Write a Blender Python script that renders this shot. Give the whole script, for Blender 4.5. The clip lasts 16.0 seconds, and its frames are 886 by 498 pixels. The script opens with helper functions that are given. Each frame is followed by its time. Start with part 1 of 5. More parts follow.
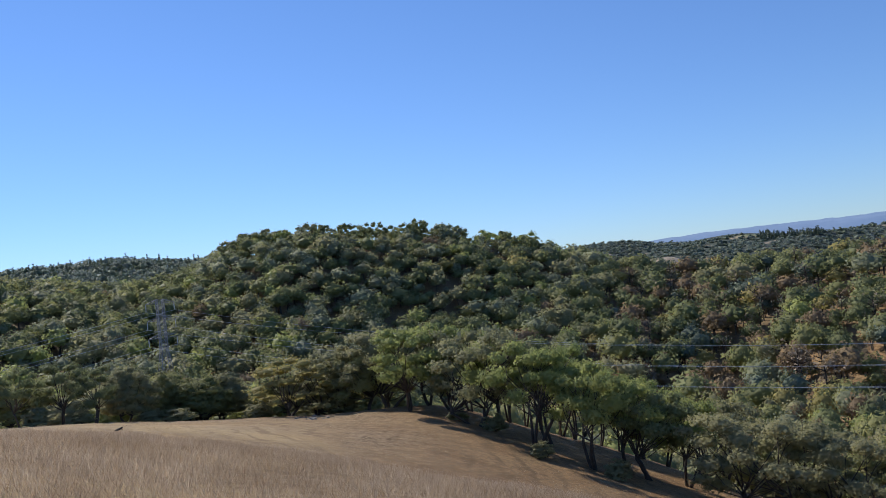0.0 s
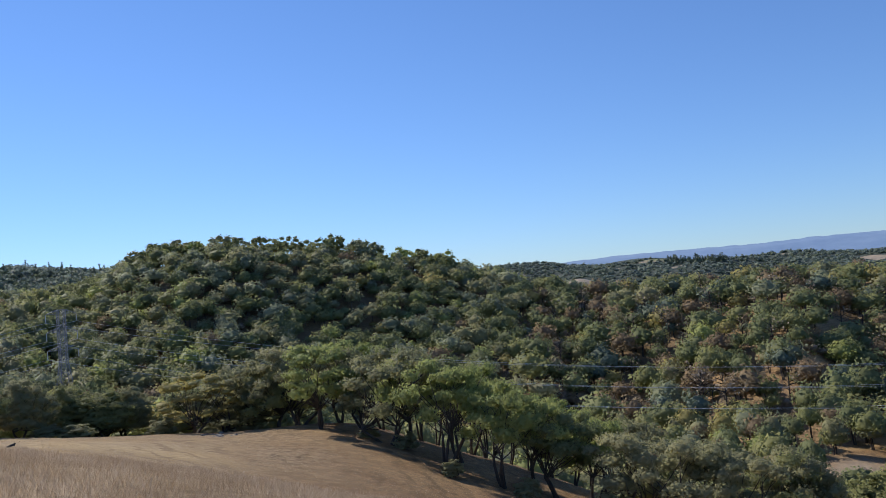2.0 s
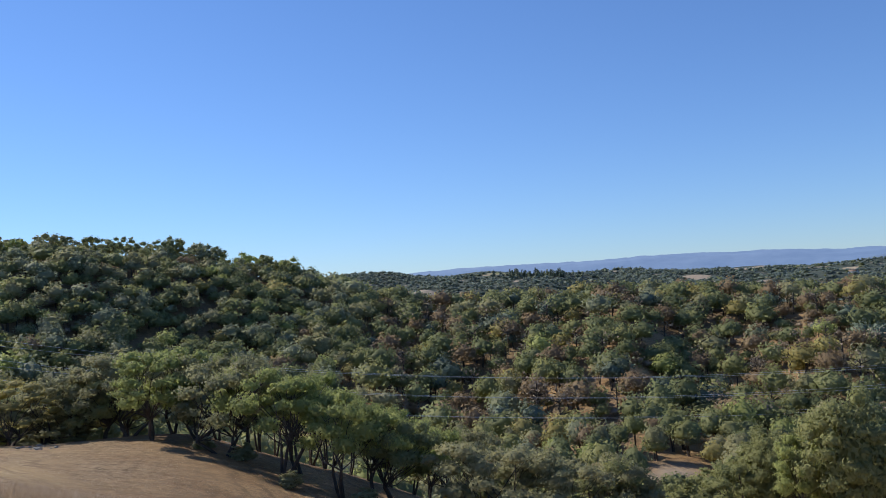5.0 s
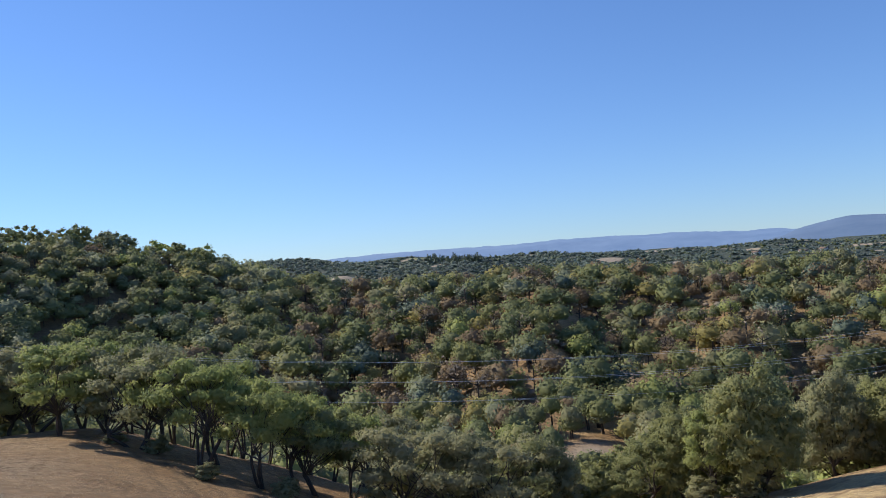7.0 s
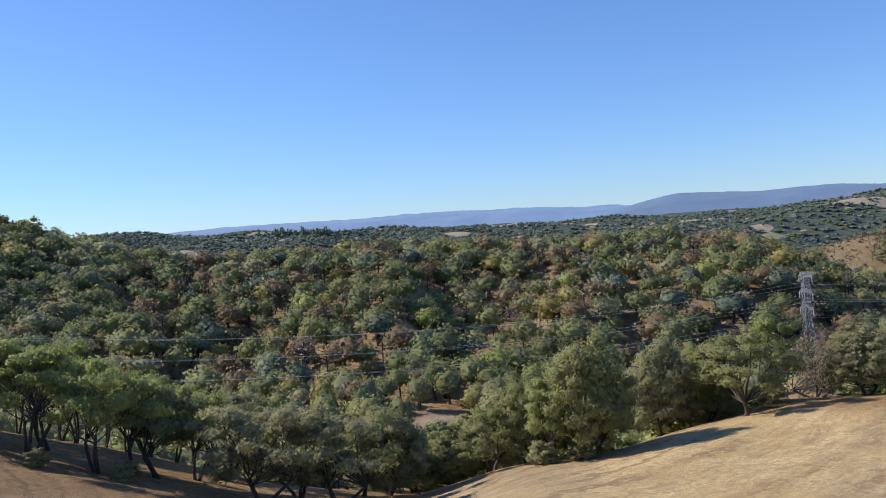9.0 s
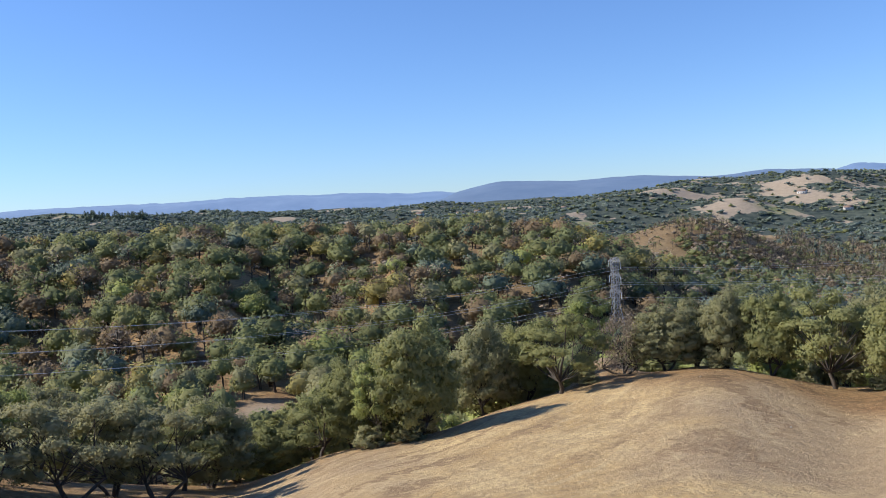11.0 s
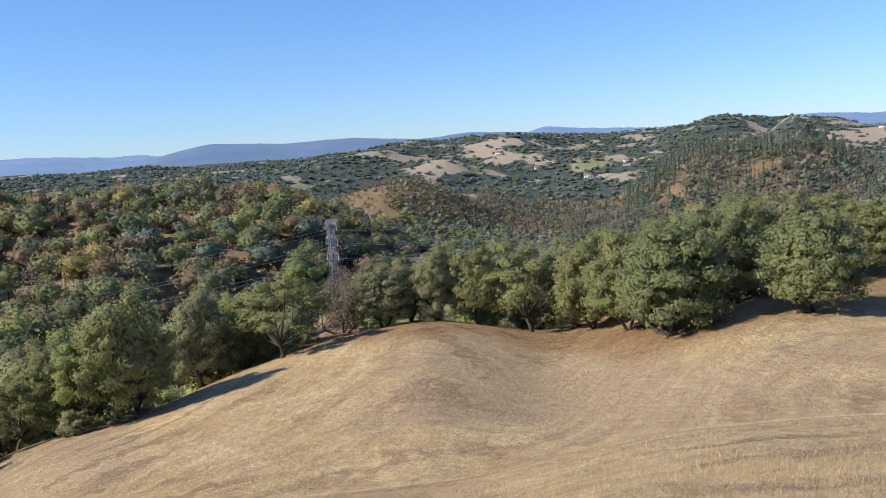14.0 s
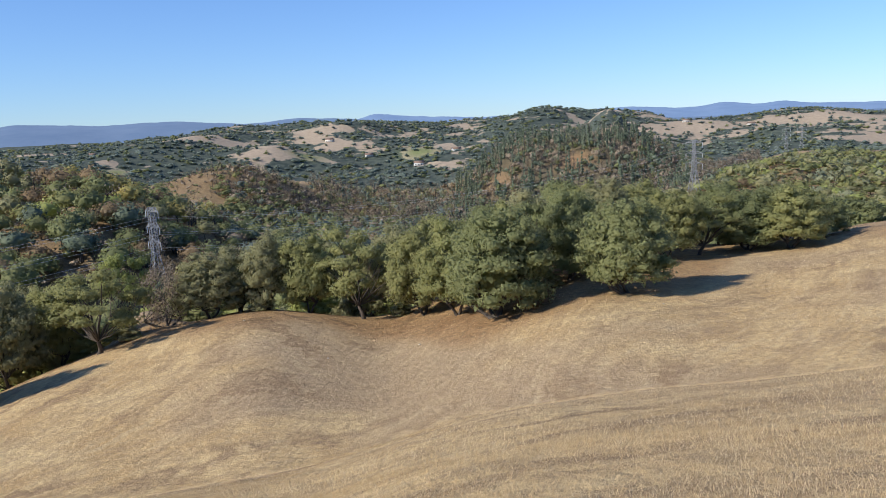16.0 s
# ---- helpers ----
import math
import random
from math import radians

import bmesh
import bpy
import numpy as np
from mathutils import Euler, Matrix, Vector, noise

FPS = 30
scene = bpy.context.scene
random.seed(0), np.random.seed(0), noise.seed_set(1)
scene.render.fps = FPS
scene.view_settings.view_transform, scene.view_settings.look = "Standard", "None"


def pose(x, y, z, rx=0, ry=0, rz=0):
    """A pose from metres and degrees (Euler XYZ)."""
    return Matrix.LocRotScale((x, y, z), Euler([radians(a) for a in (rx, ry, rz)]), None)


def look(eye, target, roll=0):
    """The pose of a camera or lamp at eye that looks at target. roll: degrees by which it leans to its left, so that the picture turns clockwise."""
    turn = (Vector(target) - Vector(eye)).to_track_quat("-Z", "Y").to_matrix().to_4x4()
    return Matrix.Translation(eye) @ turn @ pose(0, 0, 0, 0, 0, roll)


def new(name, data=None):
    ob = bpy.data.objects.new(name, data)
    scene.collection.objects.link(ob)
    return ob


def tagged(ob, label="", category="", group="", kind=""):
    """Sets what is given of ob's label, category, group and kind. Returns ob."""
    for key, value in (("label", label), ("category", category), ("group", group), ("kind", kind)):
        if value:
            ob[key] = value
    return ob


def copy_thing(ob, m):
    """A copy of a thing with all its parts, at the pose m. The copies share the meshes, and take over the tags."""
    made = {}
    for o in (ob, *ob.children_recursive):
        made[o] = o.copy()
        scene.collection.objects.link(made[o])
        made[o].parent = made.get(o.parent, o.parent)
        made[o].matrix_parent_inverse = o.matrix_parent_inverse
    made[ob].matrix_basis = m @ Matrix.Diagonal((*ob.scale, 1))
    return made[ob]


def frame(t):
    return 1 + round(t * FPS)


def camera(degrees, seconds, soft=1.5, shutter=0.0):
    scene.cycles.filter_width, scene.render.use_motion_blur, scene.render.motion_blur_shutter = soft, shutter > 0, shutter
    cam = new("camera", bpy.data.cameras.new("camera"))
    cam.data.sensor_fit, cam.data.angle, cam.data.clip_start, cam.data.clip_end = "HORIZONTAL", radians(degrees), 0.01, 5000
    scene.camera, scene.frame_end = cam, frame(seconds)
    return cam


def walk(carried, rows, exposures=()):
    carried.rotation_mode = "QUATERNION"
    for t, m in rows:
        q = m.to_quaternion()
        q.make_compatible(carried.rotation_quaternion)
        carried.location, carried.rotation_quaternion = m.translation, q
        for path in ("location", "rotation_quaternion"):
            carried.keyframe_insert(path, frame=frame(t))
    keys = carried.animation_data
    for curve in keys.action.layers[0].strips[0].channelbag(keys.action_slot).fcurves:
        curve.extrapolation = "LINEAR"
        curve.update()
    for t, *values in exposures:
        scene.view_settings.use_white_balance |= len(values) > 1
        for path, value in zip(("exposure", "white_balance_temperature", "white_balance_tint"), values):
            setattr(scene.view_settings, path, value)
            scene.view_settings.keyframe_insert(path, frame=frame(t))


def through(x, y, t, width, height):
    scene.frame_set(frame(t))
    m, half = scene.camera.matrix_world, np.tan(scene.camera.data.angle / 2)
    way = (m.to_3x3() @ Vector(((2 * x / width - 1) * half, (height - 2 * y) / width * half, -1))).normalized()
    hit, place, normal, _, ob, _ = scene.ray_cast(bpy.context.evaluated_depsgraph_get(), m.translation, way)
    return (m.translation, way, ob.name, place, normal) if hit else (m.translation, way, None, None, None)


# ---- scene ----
cam = camera(56.2, 16.0, soft=0.5)
# seconds, yaw, pitch, lean: the eye turns on the spot
TURNS = [
    (0, 0.20, 1.89, 6.16), (0.5, -1.78, 1.30, 6.06), (1, -3.59, 0.91, 5.89), (1.5, -4.04, 1.12, 5.69),
    (2, -5.64, 2.53, 4.79), (2.5, -6.22, 3.11, 4.24), (3, -6.30, 3.17, 4.13), (3.5, -6.55, 3.01, 4.09),
    (4, -10.01, 2.57, 3.61), (4.2, -12.67, 2.59, 3.13), (6.3, -18.96, 1.81, 3.66), (6.5, -20.26, 1.41, 3.92),
    (7, -21.92, 1.06, 4.05), (7.5, -23.67, 1.02, 4.13), (8, -28.76, -1.26, 3.92), (8.5, -30.98, -1.38, 3.96),
    (9, -32.33, -1.45, 3.88), (9.5, -34.77, -1.82, 3.50), (10, -40.28, -2.85, 3.06), (10.2, -41.66, -3.01, 3.12),
    (12.3, -47.25, -3.77, 3.03), (12.5, -48.25, -3.98, 3.01), (13, -51.69, -4.10, 3.12), (13.5, -61.31, -6.12, 3.55),
    (14, -63.77, -6.90, 3.65), (14.5, -65.52, -7.46, 3.70), (15, -67.80, -7.86, 3.60), (15.5, -71.86, -8.21, 2.90),
    (16, -75.35, -8.41, 2.62),
]
walk(cam, [(t, pose(0, 0, 1.62, 90 + pitch, roll, yaw)) for t, yaw, pitch, roll in TURNS],
     [(t, ev, 6600, 10) for t, ev in ((0, -0.12), (0.6, -0.03), (1.3, -0.03), (2.0, -0.10), (2.6, -0.20), (3.5, -0.24), (4.2, -0.08), (6.3, -0.09), (7.0, 0.0), (7.5, -0.06), (8.3, 0.09), (13, 0.2), (14.5, 0.16), (16, 0.11))])

# ---------------------------------------------------------------- light
SUN_AZ, SUN_EL = -42, 34
world = bpy.data.worlds.new("sky")
scene.world = world
world.use_nodes = True
wn = world.node_tree.nodes
sky = wn.new("ShaderNodeTexSky")
sky.sky_type, sky.sun_disc = "NISHITA", False
sky.sun_elevation, sky.sun_rotation = radians(SUN_EL), radians(SUN_AZ)
sky.altitude, sky.air_density, sky.dust_density, sky.ozone_density = 200, 1.0, 0.0, 3.5
wn["Background"].inputs["Strength"].default_value = 0.15
flat = wn.new("ShaderNodeGamma")
flat.inputs["Gamma"].default_value = 0.85
tone = wn.new("ShaderNodeMix")
tone.data_type, tone.blend_type = "RGBA", "MULTIPLY"
tone.inputs[0].default_value, tone.inputs[7].default_value = 1.0, (0.625, 0.865, 1.29, 1)
world.node_tree.links.new(sky.outputs[0], flat.inputs["Color"])
world.node_tree.links.new(flat.outputs[0], tone.inputs[6])
world.node_tree.links.new(tone.outputs[2], wn["Background"].inputs["Color"])

sun = new("sun", bpy.data.lights.new("sun", "SUN"))
sun.data.energy, sun.data.angle, sun.data.color = 5.8, radians(0.55), (1.0, 0.94, 0.84)
sun.matrix_world = look((0, 0, 0), (-math.sin(radians(SUN_AZ)) * math.cos(radians(SUN_EL)), -math.cos(radians(SUN_AZ)) * math.cos(radians(SUN_EL)), -math.sin(radians(SUN_EL)))) @ Matrix.Identity(4)


# ---------------------------------------------------------------- materials
def material(name):
    m = bpy.data.materials.new(name)
    m.use_nodes = True
    nt = m.node_tree
    return m, nt, nt.nodes["Principled BSDF"]


def node(nt, kind, **values):
    n = nt.nodes.new(kind)
    for k, v in values.items():
        n.inputs[k.replace("_", " ")].default_value = v
    return n


def mixed(nt, fac, a, b, blend="MIX"):
    n = nt.nodes.new("ShaderNodeMix")
    n.data_type, n.blend_type = "RGBA", blend
    for i, v in ((0, fac), (6, a), (7, b)):
        if isinstance(v, bpy.types.NodeSocket):
            nt.links.new(v, n.inputs[i])
        elif i == 0:
            n.inputs[0].default_value = v
        else:
            n.inputs[i].default_value = (*v, 1)
    return n.outputs[2]


def spread(nt, value, lo, hi, to_lo=0.0, to_hi=1.0):
    n = node(nt, "ShaderNodeMapRange", From_Min=lo, From_Max=hi, To_Min=to_lo, To_Max=to_hi)
    nt.links.new(value, n.inputs["Value"])
    return n.outputs[0]


def grain(nt, scale, detail=4.0, rough=0.6, stretch=None):
    n = node(nt, "ShaderNodeTexNoise", Scale=scale, Detail=detail, Roughness=rough)
    geo = nt.nodes.new("ShaderNodeNewGeometry")
    src = geo.outputs["Position"]
    if stretch:
        mp = nt.nodes.new("ShaderNodeMapping")
        mp.inputs["Scale"].default_value = stretch
        nt.links.new(src, mp.inputs["Vector"])
        src = mp.outputs[0]
    nt.links.new(src, n.inputs["Vector"])
    return n.outputs["Fac"]


def bumped(nt, bsdf, height, strength, distance):
    b = node(nt, "ShaderNodeBump", Strength=strength, Distance=distance)
    nt.links.new(height, b.inputs["Height"])
    nt.links.new(b.outputs[0], bsdf.inputs["Normal"])


def leaf_material(name, colour, other, through=0.5):
    """Leaves: two hues, by leaf and by tree, some light passing through."""
    m, nt, b = material(name)
    # the light is shared between the leaf's face and what it lets through
    colour, other = [tuple(v * LEAF_LIFT * k for v, k in zip(c, (1.03, .99, .98))) for c in (colour, other)]
    geo = nt.nodes.new("ShaderNodeNewGeometry")
    info = nt.nodes.new("ShaderNodeObjectInfo")
    own = nt.nodes.new("ShaderNodeAttribute")
    own.attribute_name = "tint"
    tree = nt.nodes.new("ShaderNodeMath")
    nt.links.new(own.outputs["Fac"], tree.inputs[0])
    nt.links.new(info.outputs["Random"], tree.inputs[1])
    one = nt.nodes.new("ShaderNodeMath")
    one.operation = "FRACT"
    nt.links.new(tree.outputs[0], one.inputs[0])
    col = mixed(nt, spread(nt, geo.outputs["Random Per Island"], 0, 1, 0.0, 0.5), colour, other)
    col = mixed(nt, spread(nt, one.outputs[0], 0, 1, 0.0, 0.7), col, other)
    shift = nt.nodes.new("ShaderNodeMath")
    shift.operation = "PINGPONG"
    shift.inputs[1].default_value = 0.19
    nt.links.new(one.outputs[0], shift.inputs[0])
    col = mixed(nt, spread(nt, shift.outputs[0], 0, 0.19, 0.0, 0.6), col, tuple(c * 0.7 for c in colour))
    big = grain(nt, 0.09, 2.0)
    col = mixed(nt, spread(nt, big, 0.35, 0.7, 0.0, 0.35), col, tuple(c * 0.7 for c in colour))
    nt.links.new(col, b.inputs["Base Color"])
    b.inputs["Roughness"].default_value = 0.7
    b.inputs["Specular IOR Level"].default_value = 0.25
    bumped(nt, b, grain(nt, 1.6, 3.0, 0.7), 0.4, 0.4)
    tr = nt.nodes.new("ShaderNodeBsdfTranslucent")
    nt.links.new(col, tr.inputs["Color"])
    mx = nt.nodes.new("ShaderNodeMixShader")
    mx.inputs[0].default_value = through
    nt.links.new(b.outputs[0], mx.inputs[1])
    nt.links.new(tr.outputs[0], mx.inputs[2])
    nt.links.new(mx.outputs[0], nt.nodes["Material Output"].inputs["Surface"])
    return m


LEAF_LIFT = 2.4
LEAF = {
    "olive": leaf_material("oak_leaves_olive", (0.116, 0.128, 0.052), (0.168, 0.166, 0.074)),
    "grey": leaf_material("oak_leaves_grey_green", (0.130, 0.134, 0.070), (0.184, 0.178, 0.098)),
    "dark": leaf_material("oak_leaves_dark", (0.092, 0.108, 0.050), (0.134, 0.144, 0.066)),
    "bright": leaf_material("oak_leaves_bright", (0.146, 0.172, 0.060), (0.196, 0.208, 0.076)),
    # bluer than the rest: haze over the hill woods put into the leaf colour
    "blue": leaf_material("hill_leaves_haze_tint", (0.120, 0.136, 0.084), (0.160, 0.172, 0.108)),
    "yellow": leaf_material("leaves_yellowing", (0.178, 0.160, 0.058), (0.160, 0.150, 0.064)),
    "brown": leaf_material("leaves_scorched", (0.134, 0.100, 0.060), (0.134, 0.110, 0.066)),
    "ash": leaf_material("twigs_grey_brown", (0.120, 0.100, 0.072), (0.156, 0.132, 0.098), 0.2),
    # leaf green turned blue-grey: distance haze put into the colour
    "haze_blue": leaf_material("far_leaves_haze_blue", (0.088, 0.114, 0.098), (0.112, 0.138, 0.114)),
    "conifer": leaf_material("conifer_needles", (0.054, 0.072, 0.050), (0.076, 0.094, 0.062), 0.2),
}


def bark_material():
    m, nt, b = material("bark")
    g = grain(nt, 3.0, 6.0, 0.7, (1, 1, 0.25))
    nt.links.new(mixed(nt, spread(nt, g, 0.3, 0.7), (0.035, 0.027, 0.021), (0.100, 0.082, 0.066)), b.inputs["Base Color"])
    b.inputs["Roughness"].default_value = 0.9
    bumped(nt, b, g, 0.6, 0.05)
    return m


BARK = bark_material()


def ground_material():
    """Dry grass, leaf litter under the woods, bare soil and haze-greyed far grass, far fields."""
    m, nt, b = material("dry_ground")
    fine = grain(nt, 9.0, 5.0, 0.7)
    blades = grain(nt, 2.2, 6.0, 0.75)
    patch = grain(nt, 0.16, 4.0, 0.6)
    wide = grain(nt, 0.035, 3.0, 0.55)
    straw = mixed(nt, spread(nt, patch, 0.35, 0.65), (0.425, 0.285, 0.130), (0.575, 0.425, 0.218))
    straw = mixed(nt, spread(nt, wide, 0.45, 0.58, 0.0, 0.85), straw, (0.36, 0.265, 0.165))
    rough = grain(nt, 0.75, 6.0, 0.72)
    straw = mixed(nt, spread(nt, rough, 0.51, 0.66, 0.0, 0.6), straw, (0.285, 0.210, 0.130))
    straw = mixed(nt, spread(nt, rough, 0.46, 0.32, 0.0, 0.5), straw, (0.60, 0.47, 0.27))
    straw = mixed(nt, spread(nt, blades, 0.44, 0.64, 0.0, 0.8), straw, (0.30, 0.215, 0.115))
    # grazing lines keep to one height along the slope
    geo = nt.nodes.new("ShaderNodeNewGeometry")
    both = nt.nodes.new("ShaderNodeVectorMath")
    both.operation = "MULTIPLY"
    both.inputs[1].default_value = (0.12, 0.12, 7.0)
    nt.links.new(geo.outputs["Position"], both.inputs[0])
    tracks = node(nt, "ShaderNodeTexNoise", Scale=1.3, Detail=6.0, Roughness=0.68)
    nt.links.new(both.outputs[0], tracks.inputs["Vector"])
    straw = mixed(nt, spread(nt, tracks.outputs["Fac"], 0.52, 0.62, 0.0, 0.5), straw, (0.265, 0.185, 0.108))
    straw = mixed(nt, spread(nt, tracks.outputs["Fac"], 0.45, 0.36, 0.0, 0.4), straw, (0.54, 0.42, 0.24))
    # narrow grazing steps, one below the other
    steps = node(nt, "ShaderNodeTexWave", Scale=0.42, Distortion=5.0, Detail=4.0, Detail_Scale=1.3, Detail_Roughness=0.6)
    steps.wave_type, steps.bands_direction = "BANDS", "Z"
    nt.links.new(geo.outputs["Position"], steps.inputs["Vector"])
    worn = nt.nodes.new("ShaderNodeMath")
    worn.operation = "MULTIPLY"
    nt.links.new(spread(nt, steps.outputs["Fac"], 0.70, 0.95, 0.0, 0.9), worn.inputs[0])
    nt.links.new(spread(nt, grain(nt, 0.09, 3.0), 0.42, 0.6), worn.inputs[1])
    straw = mixed(nt, worn.outputs[0], straw, (0.245, 0.165, 0.092))
    straw = mixed(nt, spread(nt, fine, 0.55, 0.72, 0.0, 0.6), straw, (0.56, 0.45, 0.28))
    litter = mixed(nt, spread(nt, patch, 0.38, 0.62), (0.235, 0.128, 0.058), (0.330, 0.200, 0.095))
    litter = mixed(nt, spread(nt, blades, 0.45, 0.65, 0.0, 0.8), litter, (0.085, 0.060, 0.036))
    litter = mixed(nt, spread(nt, rough, 0.50, 0.66, 0.0, 0.7), litter, (0.400, 0.255, 0.125))
    litter = mixed(nt, worn.outputs[0], litter, (0.150, 0.095, 0.050))
    at = nt.nodes.new("ShaderNodeAttribute")
    at.attribute_name = "cover"
    sep = nt.nodes.new("ShaderNodeSeparateXYZ")
    nt.links.new(at.outputs["Vector"], sep.inputs[0])
    col = mixed(nt, sep.outputs[0], straw, litter)
    # weed brown, with the dimness of backlit grass put into the colour
    weeds_backlit = nt.nodes.new("ShaderNodeAttribute")
    weeds_backlit.attribute_name = "weeds_backlit"
    stalks = mixed(nt, spread(nt, rough, 0.38, 0.62), (0.120, 0.080, 0.046), (0.300, 0.205, 0.118))
    stalks = mixed(nt, spread(nt, blades, 0.46, 0.60, 0.0, 0.75), stalks, (0.42, 0.31, 0.185))
    col = mixed(nt, weeds_backlit.outputs["Fac"], col, stalks)
    col = mixed(nt, sep.outputs[1], col, mixed(nt, spread(nt, patch, 0.35, 0.65), (0.29, 0.235, 0.175), (0.36, 0.295, 0.22)))
    far = nt.nodes.new("ShaderNodeAttribute")
    far.attribute_name = "scrub"
    col = mixed(nt, far.outputs["Fac"], col, mixed(nt, spread(nt, grain(nt, 0.05, 4.0), 0.35, 0.65), (0.042, 0.058, 0.044), (0.085, 0.098, 0.072)))
    thick = nt.nodes.new("ShaderNodeAttribute")
    thick.attribute_name = "thicket"
    edge = nt.nodes.new("ShaderNodeMath")
    nt.links.new(thick.outputs["Fac"], edge.inputs[0])
    nt.links.new(spread(nt, grain(nt, 0.07, 5.0, 0.65), 0.2, 0.8, -0.32, 0.32), edge.inputs[1])
    col = mixed(nt, spread(nt, edge.outputs[0], 0.46, 0.53), col, mixed(nt, spread(nt, grain(nt, 0.11, 4.0), 0.40, 0.60), (0.046, 0.062, 0.052), (0.085, 0.100, 0.080)))
    col = mixed(nt, sep.outputs[2], col, (0.16, 0.19, 0.075))
    nt.links.new(col, b.inputs["Base Color"])
    b.inputs["Roughness"].default_value = 0.95
    b.inputs["Specular IOR Level"].default_value = 0.15
    lumps = nt.nodes.new("ShaderNodeMath")
    lumps.operation = "MULTIPLY_ADD"
    lumps.inputs[1].default_value = 2.5
    nt.links.new(rough, lumps.inputs[0])
    nt.links.new(blades, lumps.inputs[2])
    bumped(nt, b, lumps.outputs[0], 0.9, 0.15)
    return m


GROUND = ground_material()


def grass_material(name, a, c):
    m, nt, b = material(name)
    geo = nt.nodes.new("ShaderNodeNewGeometry")
    col = mixed(nt, geo.outputs["Random Per Island"], a, c)
    col = mixed(nt, spread(nt, grain(nt, 0.3, 3.0), 0.4, 0.65, 0.0, 0.6), col, a)
    nt.links.new(col, b.inputs["Base Color"])
    b.inputs["Roughness"].default_value = 0.7
    b.inputs["Specular IOR Level"].default_value = 0.15
    tr = nt.nodes.new("ShaderNodeBsdfTranslucent")
    nt.links.new(col, tr.inputs["Color"])
    mx = nt.nodes.new("ShaderNodeMixShader")
    mx.inputs[0].default_value = 0.45
    nt.links.new(b.outputs[0], mx.inputs[1])
    nt.links.new(tr.outputs[0], mx.inputs[2])
    nt.links.new(mx.outputs[0], nt.nodes["Material Output"].inputs["Surface"])
    return m


# weed stalks darker than the straw, toned as grass against the sun
WEED_BACKLIT = grass_material("weed_stalks_backlit", (0.24, 0.165, 0.10), (0.62, 0.50, 0.37))
STRAW = grass_material("dry_grass_blades", (0.46, 0.32, 0.16), (0.92, 0.75, 0.48))


def plain(name, colour, rough=0.5, metal=0.0, vary=0.25, scale=2.0):
    m, nt, b = material(name)
    g = grain(nt, scale, 5.0)
    nt.links.new(mixed(nt, spread(nt, g, 0.35, 0.65, 0.0, vary), colour, tuple(c * 0.5 for c in colour)), b.inputs["Base Color"])
    b.inputs["Roughness"].default_value, b.inputs["Metallic"].default_value = rough, metal
    return m


STEEL = plain("galvanised_steel", (0.26, 0.27, 0.29), 0.6, 0.0)
PORCELAIN = plain("insulator_glass", (0.50, 0.53, 0.55), 0.3, 0.0, 0.1)
CABLE = plain("aluminium_cable", (0.58, 0.59, 0.60), 0.45, 0.0)

STONE = plain("pale_stone", (0.27, 0.24, 0.20), 0.9)
DARK_SHAPE = plain("near_black_brown", (0.035, 0.03, 0.028), 0.9)
WHITEWASH = plain("white_house_wall", (0.78, 0.76, 0.72), 0.8, 0.0, 0.1)
ROOFING = plain("brown_roof_tiles", (0.22, 0.15, 0.11), 0.9)
PANE = plain("window_glass", (0.05, 0.06, 0.07), 0.1)
TUFT = grass_material("dark_dry_tufts", (0.30, 0.21, 0.115), (0.46, 0.34, 0.20))
